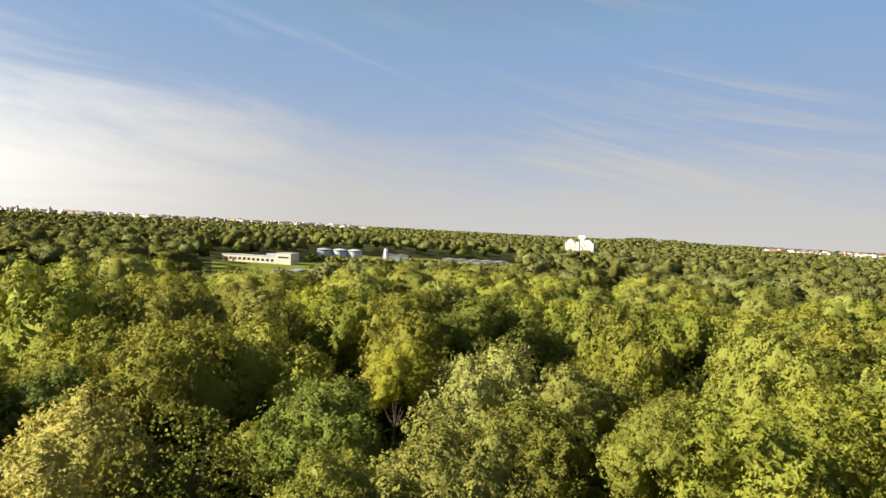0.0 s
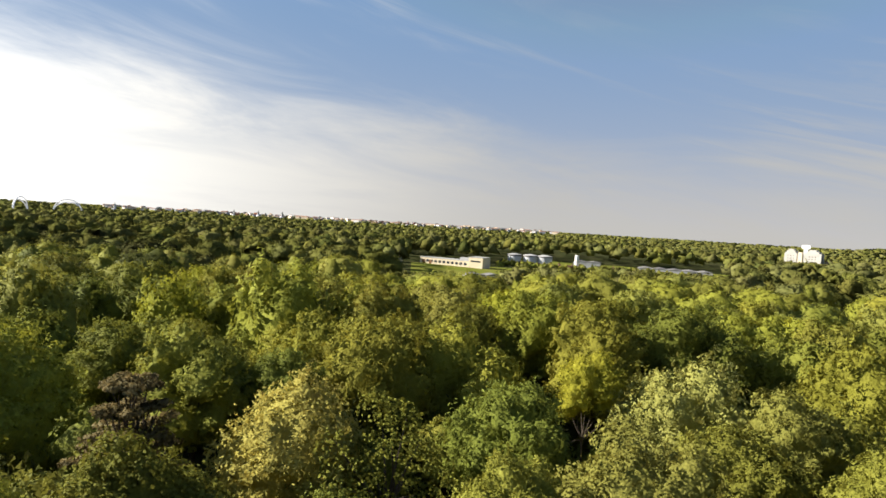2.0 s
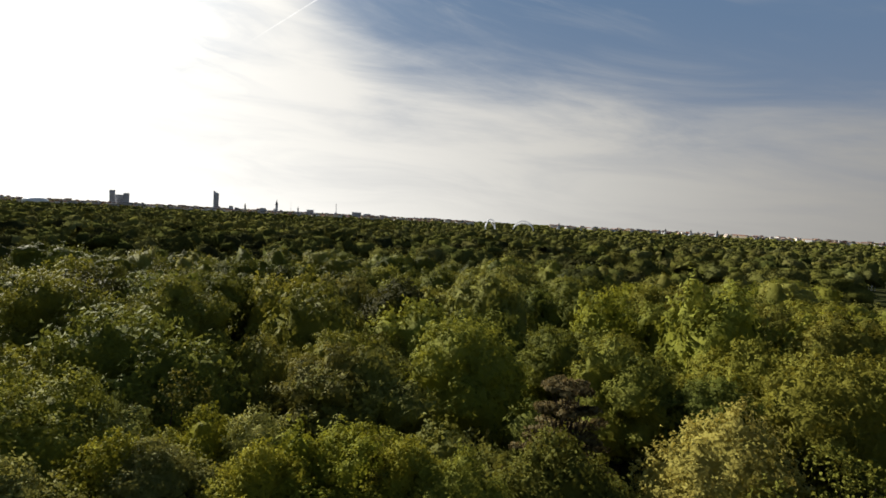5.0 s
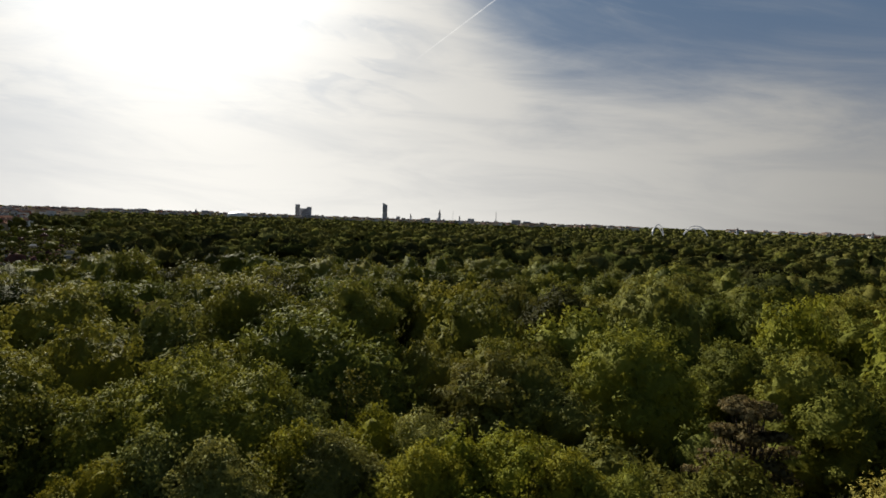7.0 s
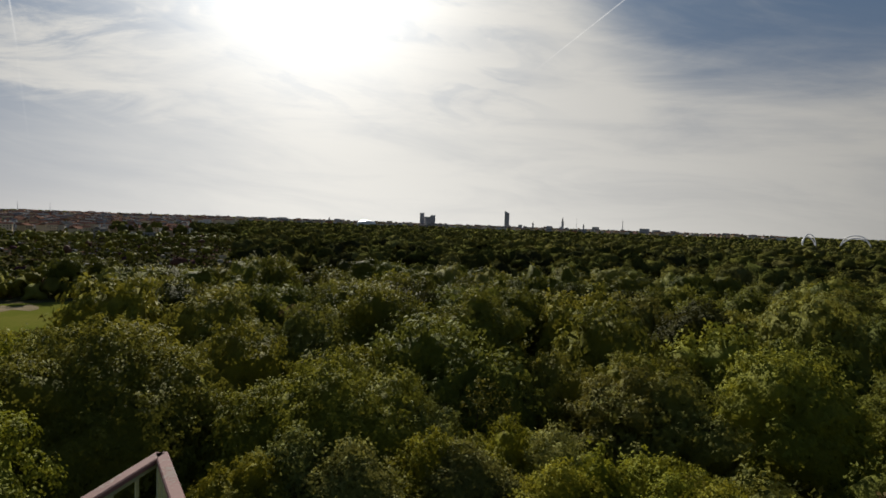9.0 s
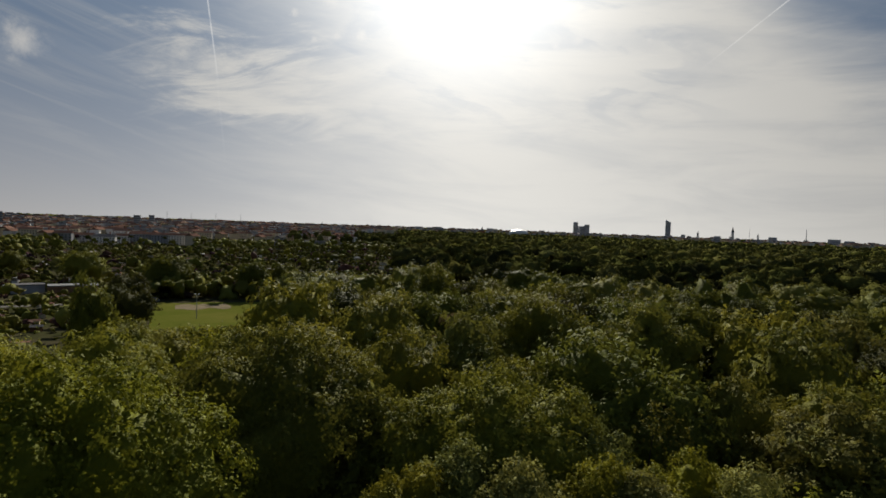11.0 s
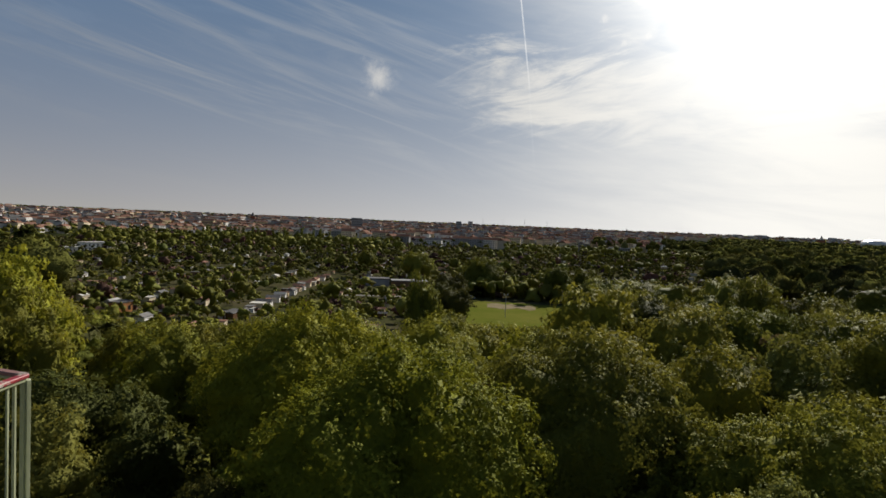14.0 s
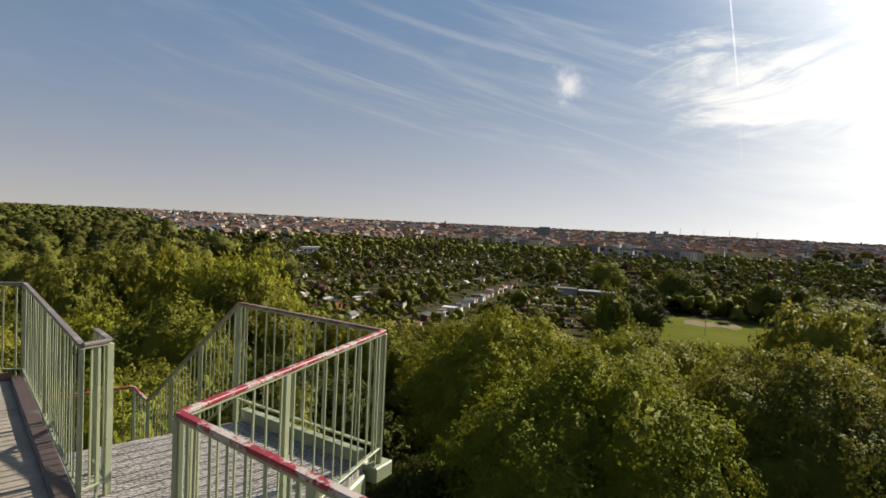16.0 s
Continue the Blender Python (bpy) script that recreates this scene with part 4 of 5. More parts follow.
def house(az, d, w, deep, storeys, wall, roof_mat, spin, label, flat=False, windows=True, rise=None, category="house", group="town houses", name="town_house", hip=0.0):
    """A block with eaves, roof, chimney and windows on the side towards the gardens; spin turns it from facing the tower."""
    p = at(az, d)
    m = pose(p.x, p.y, p.z - 0.2, 0, 0, az + spin)
    h = storeys * 3.1 + 0.8
    ob = base(name, m, label, category, group)
    part("wall", box((-w / 2, -deep / 2, 0), (w / 2, deep / 2, h)), wall, ob)
    if flat:
        part("roof", box((-w / 2 - 0.2, -deep / 2 - 0.2, h), (w / 2 + 0.2, deep / 2 + 0.2, h + 0.5)), roof_mat, ob)
    else:
        part("roof", gable(w, deep, h, rise or deep * 0.27, 0.5, hip), roof_mat, ob)
        part("chimney", box((w * 0.2, 0.3, h), (w * 0.2 + 1.0, 1.3, h + deep * 0.42 + 1.2)), BRICKRED, ob)
    if windows:
        n = max(2, int(w / 3.4))
        for s in range(storeys):
            for k in range(n):
                x = -w / 2 + (k + 0.5) * w / n
                put("window", PANE, ob, m=Matrix.Translation((x, -deep / 2, 1.1 + s * 3.1)))
    return ob


# the long white and grey row at the gardens' edge
rng = np.random.default_rng(17)
az = 133.7
while az < 144.0:
    w = rng.uniform(17, 27)
    step = math.degrees(w / 895)
    white = rng.uniform() < 0.55
    house(az + step / 2, 895 + rng.normal(0, 14), w * 0.97, 12, int(rng.integers(3, 5)), WHITE if white else GREYWALL, TILE if rng.uniform() < 0.7 else TARROOF, rng.normal(0, 5),
          "white apartment house with a red roof" if white else "grey apartment house with a red roof", category="apartment house")
    az += step * rng.choice((1.0, 1.0, 1.5))
house(144.9, 880, 22, 12, 4, OCHRE, TILE, 62, "four-storey ochre apartment house with a red roof", category="apartment house")
house(133.2, 872, 14, 14, 4, CREAM, TILE, 48, "four-storey cream corner house with a red roof", category="apartment house")
house(150.4, 905, 9, 7, 2, WHITE, PALEROOF, 0, "small white flat-roofed block at the gardens", flat=True)
house(148.9, 890, 8, 7, 2, WHITE, PALEROOF, 0, "small white flat-roofed block at the gardens", flat=True)
house(172.6, 592, 21, 9, 2, WHITE, SHEETROOF, 30, "long white club house with a flat roof", flat=True, category="club house", group="")
house(174.2, 570, 11, 7, 1, WHITE, SHEETROOF, 30, "white club house annex with a flat roof", flat=True, category="club house", group="")
house(170.2, 238, 6.5, 4.5, 1, ORANGE, TARROOF, 50, "small orange timber hut with a dark flat roof", flat=True, category="garden hut", group="", name="garden_hut")
house(142.9, 331, 20, 8, 1, TIMBER, PALEROOF, 4, "long low brown shed with a pale roof", flat=True, category="shed", group="", windows=False)
house(146.2, 338, 13, 8, 1, GREYWALL, TARROOF, 4, "low grey shed with a dark roof", flat=True, category="shed", group="", windows=False)
house(184.0, 1180, 40, 14, 5, WHITE, PALEROOF, 20, "long white office block above the trees", flat=True, category="office block", group="")
house(158.5, 990, 42, 14, 4, CREAM, TARROOF, 0, "long pale block behind the poplars", flat=True, category="office block", group="")
house(121.5, 905, 34, 16, 3, PALEROOF, PALEROOF, 0, "grey flat-roofed hall among trees", flat=True, category="hall", group="")
STYLES = [(WHITE, TILE, "white-rendered town house with a red tiled roof"), (CREAM, TILE, "cream town house with a red tiled roof"), (GREYWALL, TILE, "grey town house with a red tiled roof"),
          (OCHRE, TILE, "ochre town house with a red tiled roof"), (BRICKRED, TARROOF, "red-brick town house with a dark roof"), (GREYWALL, TARROOF, "grey town house with a dark roof")]
spots = [s for s in scatter(rng, 905, 1420, 36, 118, 187) if not (133 < s[0] < 146 and s[1] < 930)]
spots.sort(key=lambda s: s[1])
for az, d in spots[:150]:
    k = rng.choice(len(STYLES), p=(0.31, 0.24, 0.11, 0.1, 0.05, 0.19))
    small = az > 160
    house(az, d, rng.uniform(11, 16) if small else rng.uniform(14, 26), rng.uniform(9, 12), int(rng.integers(2, 5)) if small else int(rng.integers(4, 6)), STYLES[k][0], STYLES[k][1], (60 + rng.normal(0, 14) if small else rng.choice((0, 25, 60, 90, -35)) + rng.normal(0, 6)), STYLES[k][2], windows=d < 1030)


def roofs_far(name, spots, label, sizes, heights):
    """Blocks and roofs too far to tell apart, joined by material."""
    groups = {}
    for az, d in spots:
        p = at(az, d)
        w, deep, h = rng.uniform(*sizes), rng.uniform(9, 14), rng.uniform(*heights)
        k = rng.choice(len(STYLES), p=(0.31, 0.24, 0.11, 0.1, 0.05, 0.19))
        a = radians(az + rng.uniform(-90, 90))
        c, s = math.cos(a), math.sin(a)

        def turned(x, y, z):
            return (p.x + x * c - y * s, p.y + x * s + y * c, p.z + z)

        x, y, r = w / 2, deep / 2, h + deep * 0.27
        for mat, corners, quads in ((STYLES[k][0], [(-x, -y, 0), (x, -y, 0), (x, y, 0), (-x, y, 0), (-x, -y, h), (x, -y, h), (x, y, h), (-x, y, h)], [(0, 1, 5, 4), (1, 2, 6, 5), (2, 3, 7, 6), (3, 0, 4, 7)]),
                                    (STYLES[k][1], [(-x, -y, h), (x, -y, h), (x, y, h), (-x, y, h), (-x, 0, r), (x, 0, r)], [(0, 1, 5, 4), (2, 3, 4, 5), (1, 2, 5, 5), (3, 0, 4, 4)])):
            v, f = groups.setdefault(mat.name, (mat, [], []))[1:]
            o = len(v)
            v.extend(turned(*q) for q in corners)
            f.extend(tuple(dict.fromkeys(o + i for i in q)) for q in quads)
    for mat, v, f in groups.values():
        mesh = bpy.data.meshes.new(name)
        mesh.from_pydata(v, [], f)
        mesh.materials.append(mat)
        tagged(new(name, mesh), label, "town", kind="stuff")


roofs_far("distant_town", spots[150:] + scatter(rng, 1420, 2300, 40, 118, 187), "distant town of red and grey roofs", (14, 30), (8, 15))
roofs_far("distant_town", scatter(rng, 2300, 3400, 55, 114, 190), "distant town of red and grey roofs", (20, 50), (8, 18))
roofs_far("distant_city", [s for s in scatter(rng, 2900, 3900, 62, 60, 118)], "distant city skyline of low blocks", (10, 38), (6, 18))
roofs_far("distant_city", [s for s in scatter(rng, 3300, 4300, 75, 8, 52)], "distant pale city edge on the horizon", (14, 46), (7, 18))
roofs_far("distant_town", [s for s in scatter(rng, 2300, 2900, 50, -44, -31)], "distant village of red roofs", (14, 24), (14, 20))
town_trees = [s for s in scatter(rng, 900, 2100, 19, 113, 190)] + [s for s in scatter(rng, 860, 905, 9, 162, 190)] + [s for s in scatter(rng, 850, 880, 13, 131, 162) if rng.uniform() < 0.6]
wood_stuff("town_trees", town_trees, unit_crowns(46, 5, 8, 12, 0.2, 0.4, 1.0, 1), garden_look, "trees between the houses of the town", (8, 14), (8, 14), "trees", HAZED_LEAF)


# ---- waterworks in the woods ----
def long_building():
    p = at(18.6, 546)
    ob = base("waterworks_building", pose(p.x, p.y, p.z, 0, 0, 18.6 - 20), "long cream single-storey waterworks building with a flat roof", "industrial building")
    part("wall", box((-33, -6, 0), (20, 6, 5.6)), CREAM, ob)
    part("roof", box((-33.3, -6.3, 5.6), (20, 6.3, 6.1)), PALEROOF, ob)
    block = part("end_block", box((20, -7, 0), (34, 8, 9.4)), CREAM, ob)
    part("parapet", box((19.8, -7.2, 9.4), (34.2, 8.2, 9.9)), PALEROOF, block)
    for k in range(11):
        part("window", box((-30.5 + k * 4.5, -6.1, 1.6), (-27.6 + k * 4.5, -5.9, 3.9)), DARKGLASS, ob)
    for k in range(2):
        part("gate", box((-30 + k * 7, -6.12, 0), (-27 + k * 7, -5.88, 3.8)), TIMBER, ob)
    part("window_band", box((22, -7.1, 5.4), (32, -6.9, 6.8)), DARKGLASS, block)
    part("roof_hut", box((8, -2, 6.1), (17, 4, 8.4)), GREYWALL, ob)


long_building()


def tank(az, d, r, h):
    p = at(az, d)
    ob = base("storage_tank", pose(p.x, p.y, p.z), "round grey steel storage tank with a dark rim", "storage tank", "tanks of the waterworks")
    part("shell", drum(r, r, 0, h, 36), STEEL, ob)
    part("rim", drum(r + 0.25, r + 0.25, h - 1.6, h - 0.2, 36), TARROOF, ob, "dark band below the lid")
    part("lid", drum(r, r * 0.3, h, h + 1.1, 36), PALEROOF, ob)


for az in (12.25, 10.65, 9.15):
    tank(az, 620, 7.4, 10.8)
screen = [(az, d) for az, d in scatter(rng, 575, 606, 5.5, 5.0, 13.8)] + [(az, d) for az, d in scatter(rng, 590, 615, 6, -8.0, 4.8)]
wood_stuff("works_hedge", screen, unit_crowns(47, 4, 8, 20, 0.2, 0.4, 0.9, 2), garden_look, "hedge trees before the works tanks", (4.5, 6.5), (6, 9), "trees")


def hall_roof(az, d, w, deep, h, spin, label):
    p = at(az, d)
    ob = base("works_hall", pose(p.x, p.y, p.z, 0, 0, az + spin), label, "industrial hall")
    part("wall", box((-w / 2, -deep / 2, 0), (w / 2, deep / 2, h)), GREYWALL, ob)
    for k in range(int(w / 14)):
        x = -w / 2 + 14 * (k + 0.5)
        bm = gable(deep, 14, h, 1.3, 0.2)
        bmesh.ops.rotate(bm, verts=bm.verts, matrix=Matrix.Rotation(math.pi / 2, 3, "Z"))
        bmesh.ops.translate(bm, verts=bm.verts, vec=(x, 0, 0))
        part("roof_bay", bm, TARROOF, ob)


hall_roof(-3.4, 640, 70, 26, 5.2, 12, "wide low works hall with a pale grey bay roof")
hall_roof(4.9, 655, 28, 20, 6.0, 8, "low works hall with a pale grey bay roof")
hall_roof(15.4, 436, 28, 12, 2.2, 30, "low flat basin house with a pale roof")


def silo():
    p = at(5.93, 600)
    ob = base("silo", pose(p.x, p.y, p.z), "slim white round silo above the trees", "silo")
    part("shaft", drum(2.0, 1.9, 0, 13.8, 20), WHITE, ob)
    part("cap", drum(2.1, 1.4, 13.8, 14.8, 20), WHITE, ob)


def water_box():
    p = at(24.1, 560)
    ob = base("water_tower", pose(p.x, p.y, p.z), "small white water tank on a steel frame", "water tower")
    part("tank", drum(2.2, 2.2, 9.5, 14, 16), WHITE, ob)
    for x, y in ((-1.4, -1.4), (1.4, -1.4), (1.4, 1.4), (-1.4, 1.4)):
        part("leg", drum(0.15, 0.15, 0, 9.5, 8, None, x, y), STEEL, ob)


silo(), water_box()


def palace():
    """The white gabled building with a sign frame, behind the woods."""
    p = at(-14.1, 1100)
    ob = base("gabled_mill", pose(p.x, p.y, p.z, 0, 0, -14.1), "large white gabled building with a white sign on its roof", "mill building")
    part("wall", box((-26, -8, 0), (26, 10, 24)), PLASTER, ob)
    for x, w in ((-16, 17), (14, 24)):
        wing = part("gable_wing", box((x - w / 2, -12, 0), (x + w / 2, 8, 26)), PLASTER, ob)
        part("gable_step", box((x - w * 0.36, -11.6, 26), (x + w * 0.36, 7.6, 29)), PLASTER, wing)
        part("gable_step", box((x - w * 0.2, -11.4, 29), (x + w * 0.2, 7.4, 31.5)), PLASTER, wing)
        for s in range(4):
            for k in range(3):
                put("window", PANE, wing, m=Matrix.Translation((x - 4 + 4 * k, -12, 8 + s * 4)))
    part("stair_front", box((-6, -12.5, 0), (0, -8, 27)), CREAM, ob)
    part("sign_frame", box((-1, -1, 24), (5, 0, 33)), STEEL, ob, "grey steel frame")
    part("sign_board", box((-4, -1.4, 33), (8, 0.2, 38.5)), WHITESTEEL, ob, "blank white roof sign")


palace()
house(-18.0, 1120, 9, 7, 4, CREAM, TILE, 0, "narrow cream house above the trees", group="")
house(-16.0, 1110, 8, 7, 4, CREAM, TILE, 20, "narrow cream house above the trees", group="")


# ---- the city on the horizon ----
def block_tower(az, d, w, deep, top, mat, label, category="tower block", slant=0.0, rows=0):
    p = at(az, d)
    ob = base("tower_block", pose(p.x, p.y, p.z, 0, 0, az), label, category)
    bm = box((-w / 2, -deep / 2, 0), (w / 2, deep / 2, top - p.z))
    for v in bm.verts:
        if v.co.z > 1 and v.co.x > 0:
            v.co.z -= slant
    part("wall", bm, mat, ob)
    for k in range(rows):
        z = (k + 0.6) * (top - p.z - slant) / (rows + 0.5)
        part("window_band", box((-w / 2 + 1, -deep / 2 - 0.25, z), (w / 2 - 1, -deep / 2 + 0.1, z + 1.6)), DARKGLASS, ob)
    return ob


def steeple(az, d, top, w, label, mat=None):
    p = at(az, d)
    ob = base("church_tower", pose(p.x, p.y, p.z, 0, 0, az + 20), label, "church tower")
    h = top - p.z
    part("shaft", box((-w / 2, -w / 2, 0), (w / 2, w / 2, h * 0.62)), mat or CONCRETE, ob)
    part("spire", drum(w * 0.68, 0.2, h * 0.62, h, 4), TARROOF, ob)
    part("nave", box((-w * 0.8, w / 2, 0), (w * 0.8, w * 3.2, h * 0.35)), mat or CONCRETE, ob)


D = 3600
block_tower(94.85, D, 25, 22, 94, CONCRETE, "grey high-rise slab of a hotel, one of a pair", rows=12)
block_tower(94.28, D + 30, 44, 20, 72, CONCRETE, "lower grey link block between high-rises", rows=8)
block_tower(93.72, D + 10, 28, 20, 82, CONCRETE, "grey square high-rise with a dark top", rows=10)
block_tower(86.0, D, 27, 22, 124, CONCRETE, "tall slender office tower with a slanting top", slant=14, rows=16)
steeple(80.3, 3500, 95, 11, "tall stone town hall tower with a dark cap")
steeple(104.4, 3000, 47, 8, "slim dark church spire on the skyline")
steeple(78.2, 3500, 62, 7, "slim dark church spire on the skyline")
steeple(83.3, 3500, 66, 8, "slim dark church spire on the skyline")
steeple(115.9, 2500, 36, 9, "slim dark church spire on the skyline")
steeple(51.3, 2900, 46, 8, "slim dark church spire on the skyline")
steeple(41.0, 3300, 48, 8, "slim dark church spire on the skyline")
steeple(36.4, 3300, 52, 9, "slim dark church spire on the skyline")
steeple(38.7, 3300, 50, 8, "slim dark church spire on the skyline")
steeple(158.9, 2300, 43, 12, "broad dark church tower above the roofs", BRICKRED)
steeple(121.0, 2400, 40, 8, "slim dark church spire on the skyline")
steeple(185.6, 1700, 38, 9, "white church tower with a dark cap", WHITE)
for az, top, w in ((109.0, 44, 40), (109.9, 40, 30), (111.0, 42, 44), (107.1, 36, 25), (103.6, 46, 34), (72.3, 52, 50), (71.2, 46, 40), (84.6, 50, 20), (81.6, 48, 30), (77.0, 52, 36)):
    block_tower(az, 3350, w, 18, top - 7, CONCRETE, "grey slab block on the far skyline", "slab block", rows=4)
block_tower(148.6, 1750, 32, 14, 37, GREYWALL, "grey slab block above the town roofs", "slab block", rows=5)
block_tower(138.0, 2350, 22, 14, 40, GREYWALL, "grey slab block above the town roofs", "slab block", rows=5)
block_tower(136.8, 2350, 18, 14, 42, GREYWALL, "grey slab block above the town roofs", "slab block", rows=5)


def chimney_mast(az, d, top, r, label):
    p = at(az, d)
    ob = base("radio_mast", pose(p.x, p.y, p.z), label, "mast")
    part("shaft", drum(r, r * 0.5, 0, top - p.z, 8), STEEL, ob)
    part("tip", drum(r * 0.3, r * 0.1, top - p.z, top - p.z + 6, 6), STEEL, ob)


chimney_mast(74.4, 3400, 86, 2.4, "slim grey chimney on the skyline")
chimney_mast(78.9, 3400, 84, 0.9, "thin lattice mast on the skyline")
for az in (131.2, 133.4, 135.5, 128.9):
    chimney_mast(az, 4300, 72, 1.3, "faint white wind turbine mast on the horizon")


def glass_hall():
    p = at(100.6, 2500)
    ob = base("glass_hall", pose(p.x, p.y, p.z, 0, 0, 99.3), "low white glass dome shining above the woods", "glass hall")
    bm = bmesh.new()
    bmesh.ops.create_uvsphere(bm, u_segments=32, v_segments=16, radius=1.0, matrix=Matrix.Diagonal((40, 34, 15, 1)))
    bmesh.ops.bisect_plane(bm, geom=bm.verts[:] + bm.edges[:] + bm.faces[:], plane_co=(0, 0, 0), plane_no=(0, 0, 1), clear_inner=True)
    bmesh.ops.translate(bm, verts=bm.verts, vec=(0, 0, 19))
    part("dome", bm, HALLGLASS, ob)
    part("drum_wall", drum(39.5, 39.5, 0, 19, 32), WHITE, ob)


def stadium():
    p = at(56.6, 1600)
    ob = base("stadium", pose(p.x, p.y, p.z, 0, 0, 58), "stadium bowl with two white steel roof arches above the trees", "stadium")
    part("bowl", drum(70, 88, 0, 11, 40), CONCRETE, ob)
    for x, spin in ((-44, 72), (44, -18)):
        for lean in (0.0, 6.0):
            curve = bpy.data.curves.new("roof_arch", "CURVE")
            curve.dimensions, curve.bevel_depth, curve.bevel_resolution = "3D", 1.2, 2
            line = curve.splines.new("POLY")
            line.points.add(20)
            for k in range(21):
                a = math.pi * k / 20
                line.points[k].co = (30 * math.cos(a), lean * math.sin(a), 14 + (28 - lean) * math.sin(a), 1)
            mesh = bpy.data.meshes.new_from_object(bpy.data.objects.new("roof_arch", curve))
            mesh.materials.clear()
            mesh.materials.append(WHITESTEEL)
            put("roof_arch", mesh, ob, m=pose(x, 0, 0, 0, 0, spin))


glass_hall(), stadium()


def light_pole(az, d, top):
    p = at(az, d)
    ob = base("floodlight_pole", pose(p.x, p.y, p.z, 0, 0, az), "slim steel floodlight pole at the meadow's edge", "floodlight", "meadow floodlights")
    part("pole", drum(0.14, 0.09, 0, top, 8), STEEL, ob)
    part("cross_bar", box((-0.9, -0.06, top - 0.1), (0.9, 0.06, top)), STEEL, ob)
    for x in (-0.65, 0.65):
        part("floodlight", box((x - 0.25, -0.3, top), (x + 0.25, 0.05, top + 0.4)), STEEL, ob)


light_pole(132.7, 236, 9.0)
light_pole(124.8, 290, 9.0)
light_pole(137.2, 300, 7.0)


def parked_car(az, d, spin, paint, label):
    p = at(az, d)
    ob = base("parked_car", pose(p.x, p.y, p.z + 0.08, 0, 0, spin), label, "car", "cars by the meadow")
    bm = prism([(-2.1, -0.3), (-2.05, 0.35), (-1.3, 0.55), (-0.7, 1.1), (0.9, 1.1), (1.5, 0.6), (2.1, 0.45), (2.15, -0.3)], -0.85, 0.85)
    bmesh.ops.rotate(bm, verts=bm.verts, matrix=Matrix.Rotation(math.pi / 2, 3, "X"))
    bmesh.ops.translate(bm, verts=bm.verts, vec=(0, 0, 0.55))
    part("body", bm, paint, ob)
    part("side_window", box((-0.75, -0.87, 1.15), (1.0, 0.87, 1.52)), DARKGLASS, ob)
    for x in (-1.3, 1.3):
        for y in (-0.75, 0.75):
            bm = drum(0.31, 0.31, -0.1, 0.1, 14)
            bmesh.ops.rotate(bm, verts=bm.verts, matrix=Matrix.Rotation(math.pi / 2, 3, "X"))
            bmesh.ops.translate(bm, verts=bm.verts, vec=(x, y, 0.31))
            part("wheel", bm, TARROOF, ob)


parked_car(137.0, 288, 60, WHITE, "white car parked at the meadow's edge")
parked_car(136.4, 291, 150, GREYWALL, "grey car parked at the meadow's edge")
parked_car(141.6, 212, 40, WHITE, "white car parked on a garden lane")


# ---- the lookout tower's top ----
DECK = EYE_Z - 1.85


def painted(name, coat, under, rust, wear, rough=0.5):
    """Old paint on steel: a coat with patches worn to the primer and rust spots."""
    m = bpy.data.materials.new(name)
    m.use_nodes = True
    g = Graph(m.node_tree)
    place = g.node("ShaderNodeTexCoord").outputs["Object"]
    big = g.noise(place, 5.0, 6.0, 0.7)
    fine = g.noise(place, 42.0, 4.0, 0.7)
    worn = g.math("ADD", g.math("MULTIPLY", big, 0.7), g.math("MULTIPLY", fine, 0.3))
    bare = g.step(worn, wear, wear + 0.05)
    spots = g.step(g.noise(place, 17.0, 5.0, 0.75), 0.62, 0.72)
    shade = g.mix(g.step(g.noise(place, 2.3, 3.0), 0.3, 0.7), rgb(*coat), rgb(*[c * 0.78 for c in coat]))
    col = g.mix(spots, g.mix(bare, shade, rgb(*under)), rgb(*rust))
    p = g.node("ShaderNodeBsdfPrincipled")
    g.wire(col, p.inputs["Base Color"])
    g.wire(g.math("ADD", rough, g.math("MULTIPLY", bare, 0.25)), p.inputs["Roughness"])
    lump = g.node("ShaderNodeBump")
    lump.inputs["Strength"].default_value, lump.inputs["Distance"].default_value = 0.5, 0.002
    g.wire(worn, lump.inputs["Height"])
    g.wire(lump.outputs[0], p.inputs["Normal"])
    g.wire(p.outputs[0], g.node("ShaderNodeOutputMaterial").inputs[0])
    return m


MINT = painted("mint_green_paint", (0.37, 0.395, 0.235), (0.46, 0.44, 0.31), (0.14, 0.10, 0.055), 0.57)
RED = painted("worn_red_paint", (0.33, 0.022, 0.030), (0.48, 0.41, 0.35), (0.085, 0.05, 0.04), 0.49)
FADED = painted("faded_red_paint", (0.25, 0.125, 0.11), (0.33, 0.27, 0.235), (0.12, 0.085, 0.07), 0.52, 0.8)
GREYED = painted("greyed_rail_paint", (0.24, 0.19, 0.165), (0.42, 0.38, 0.33), (0.13, 0.07, 0.05), 0.55)
DARKSTEEL = painted("dark_steel", (0.10, 0.07, 0.06), (0.15, 0.13, 0.12), (0.09, 0.05, 0.035), 0.56)


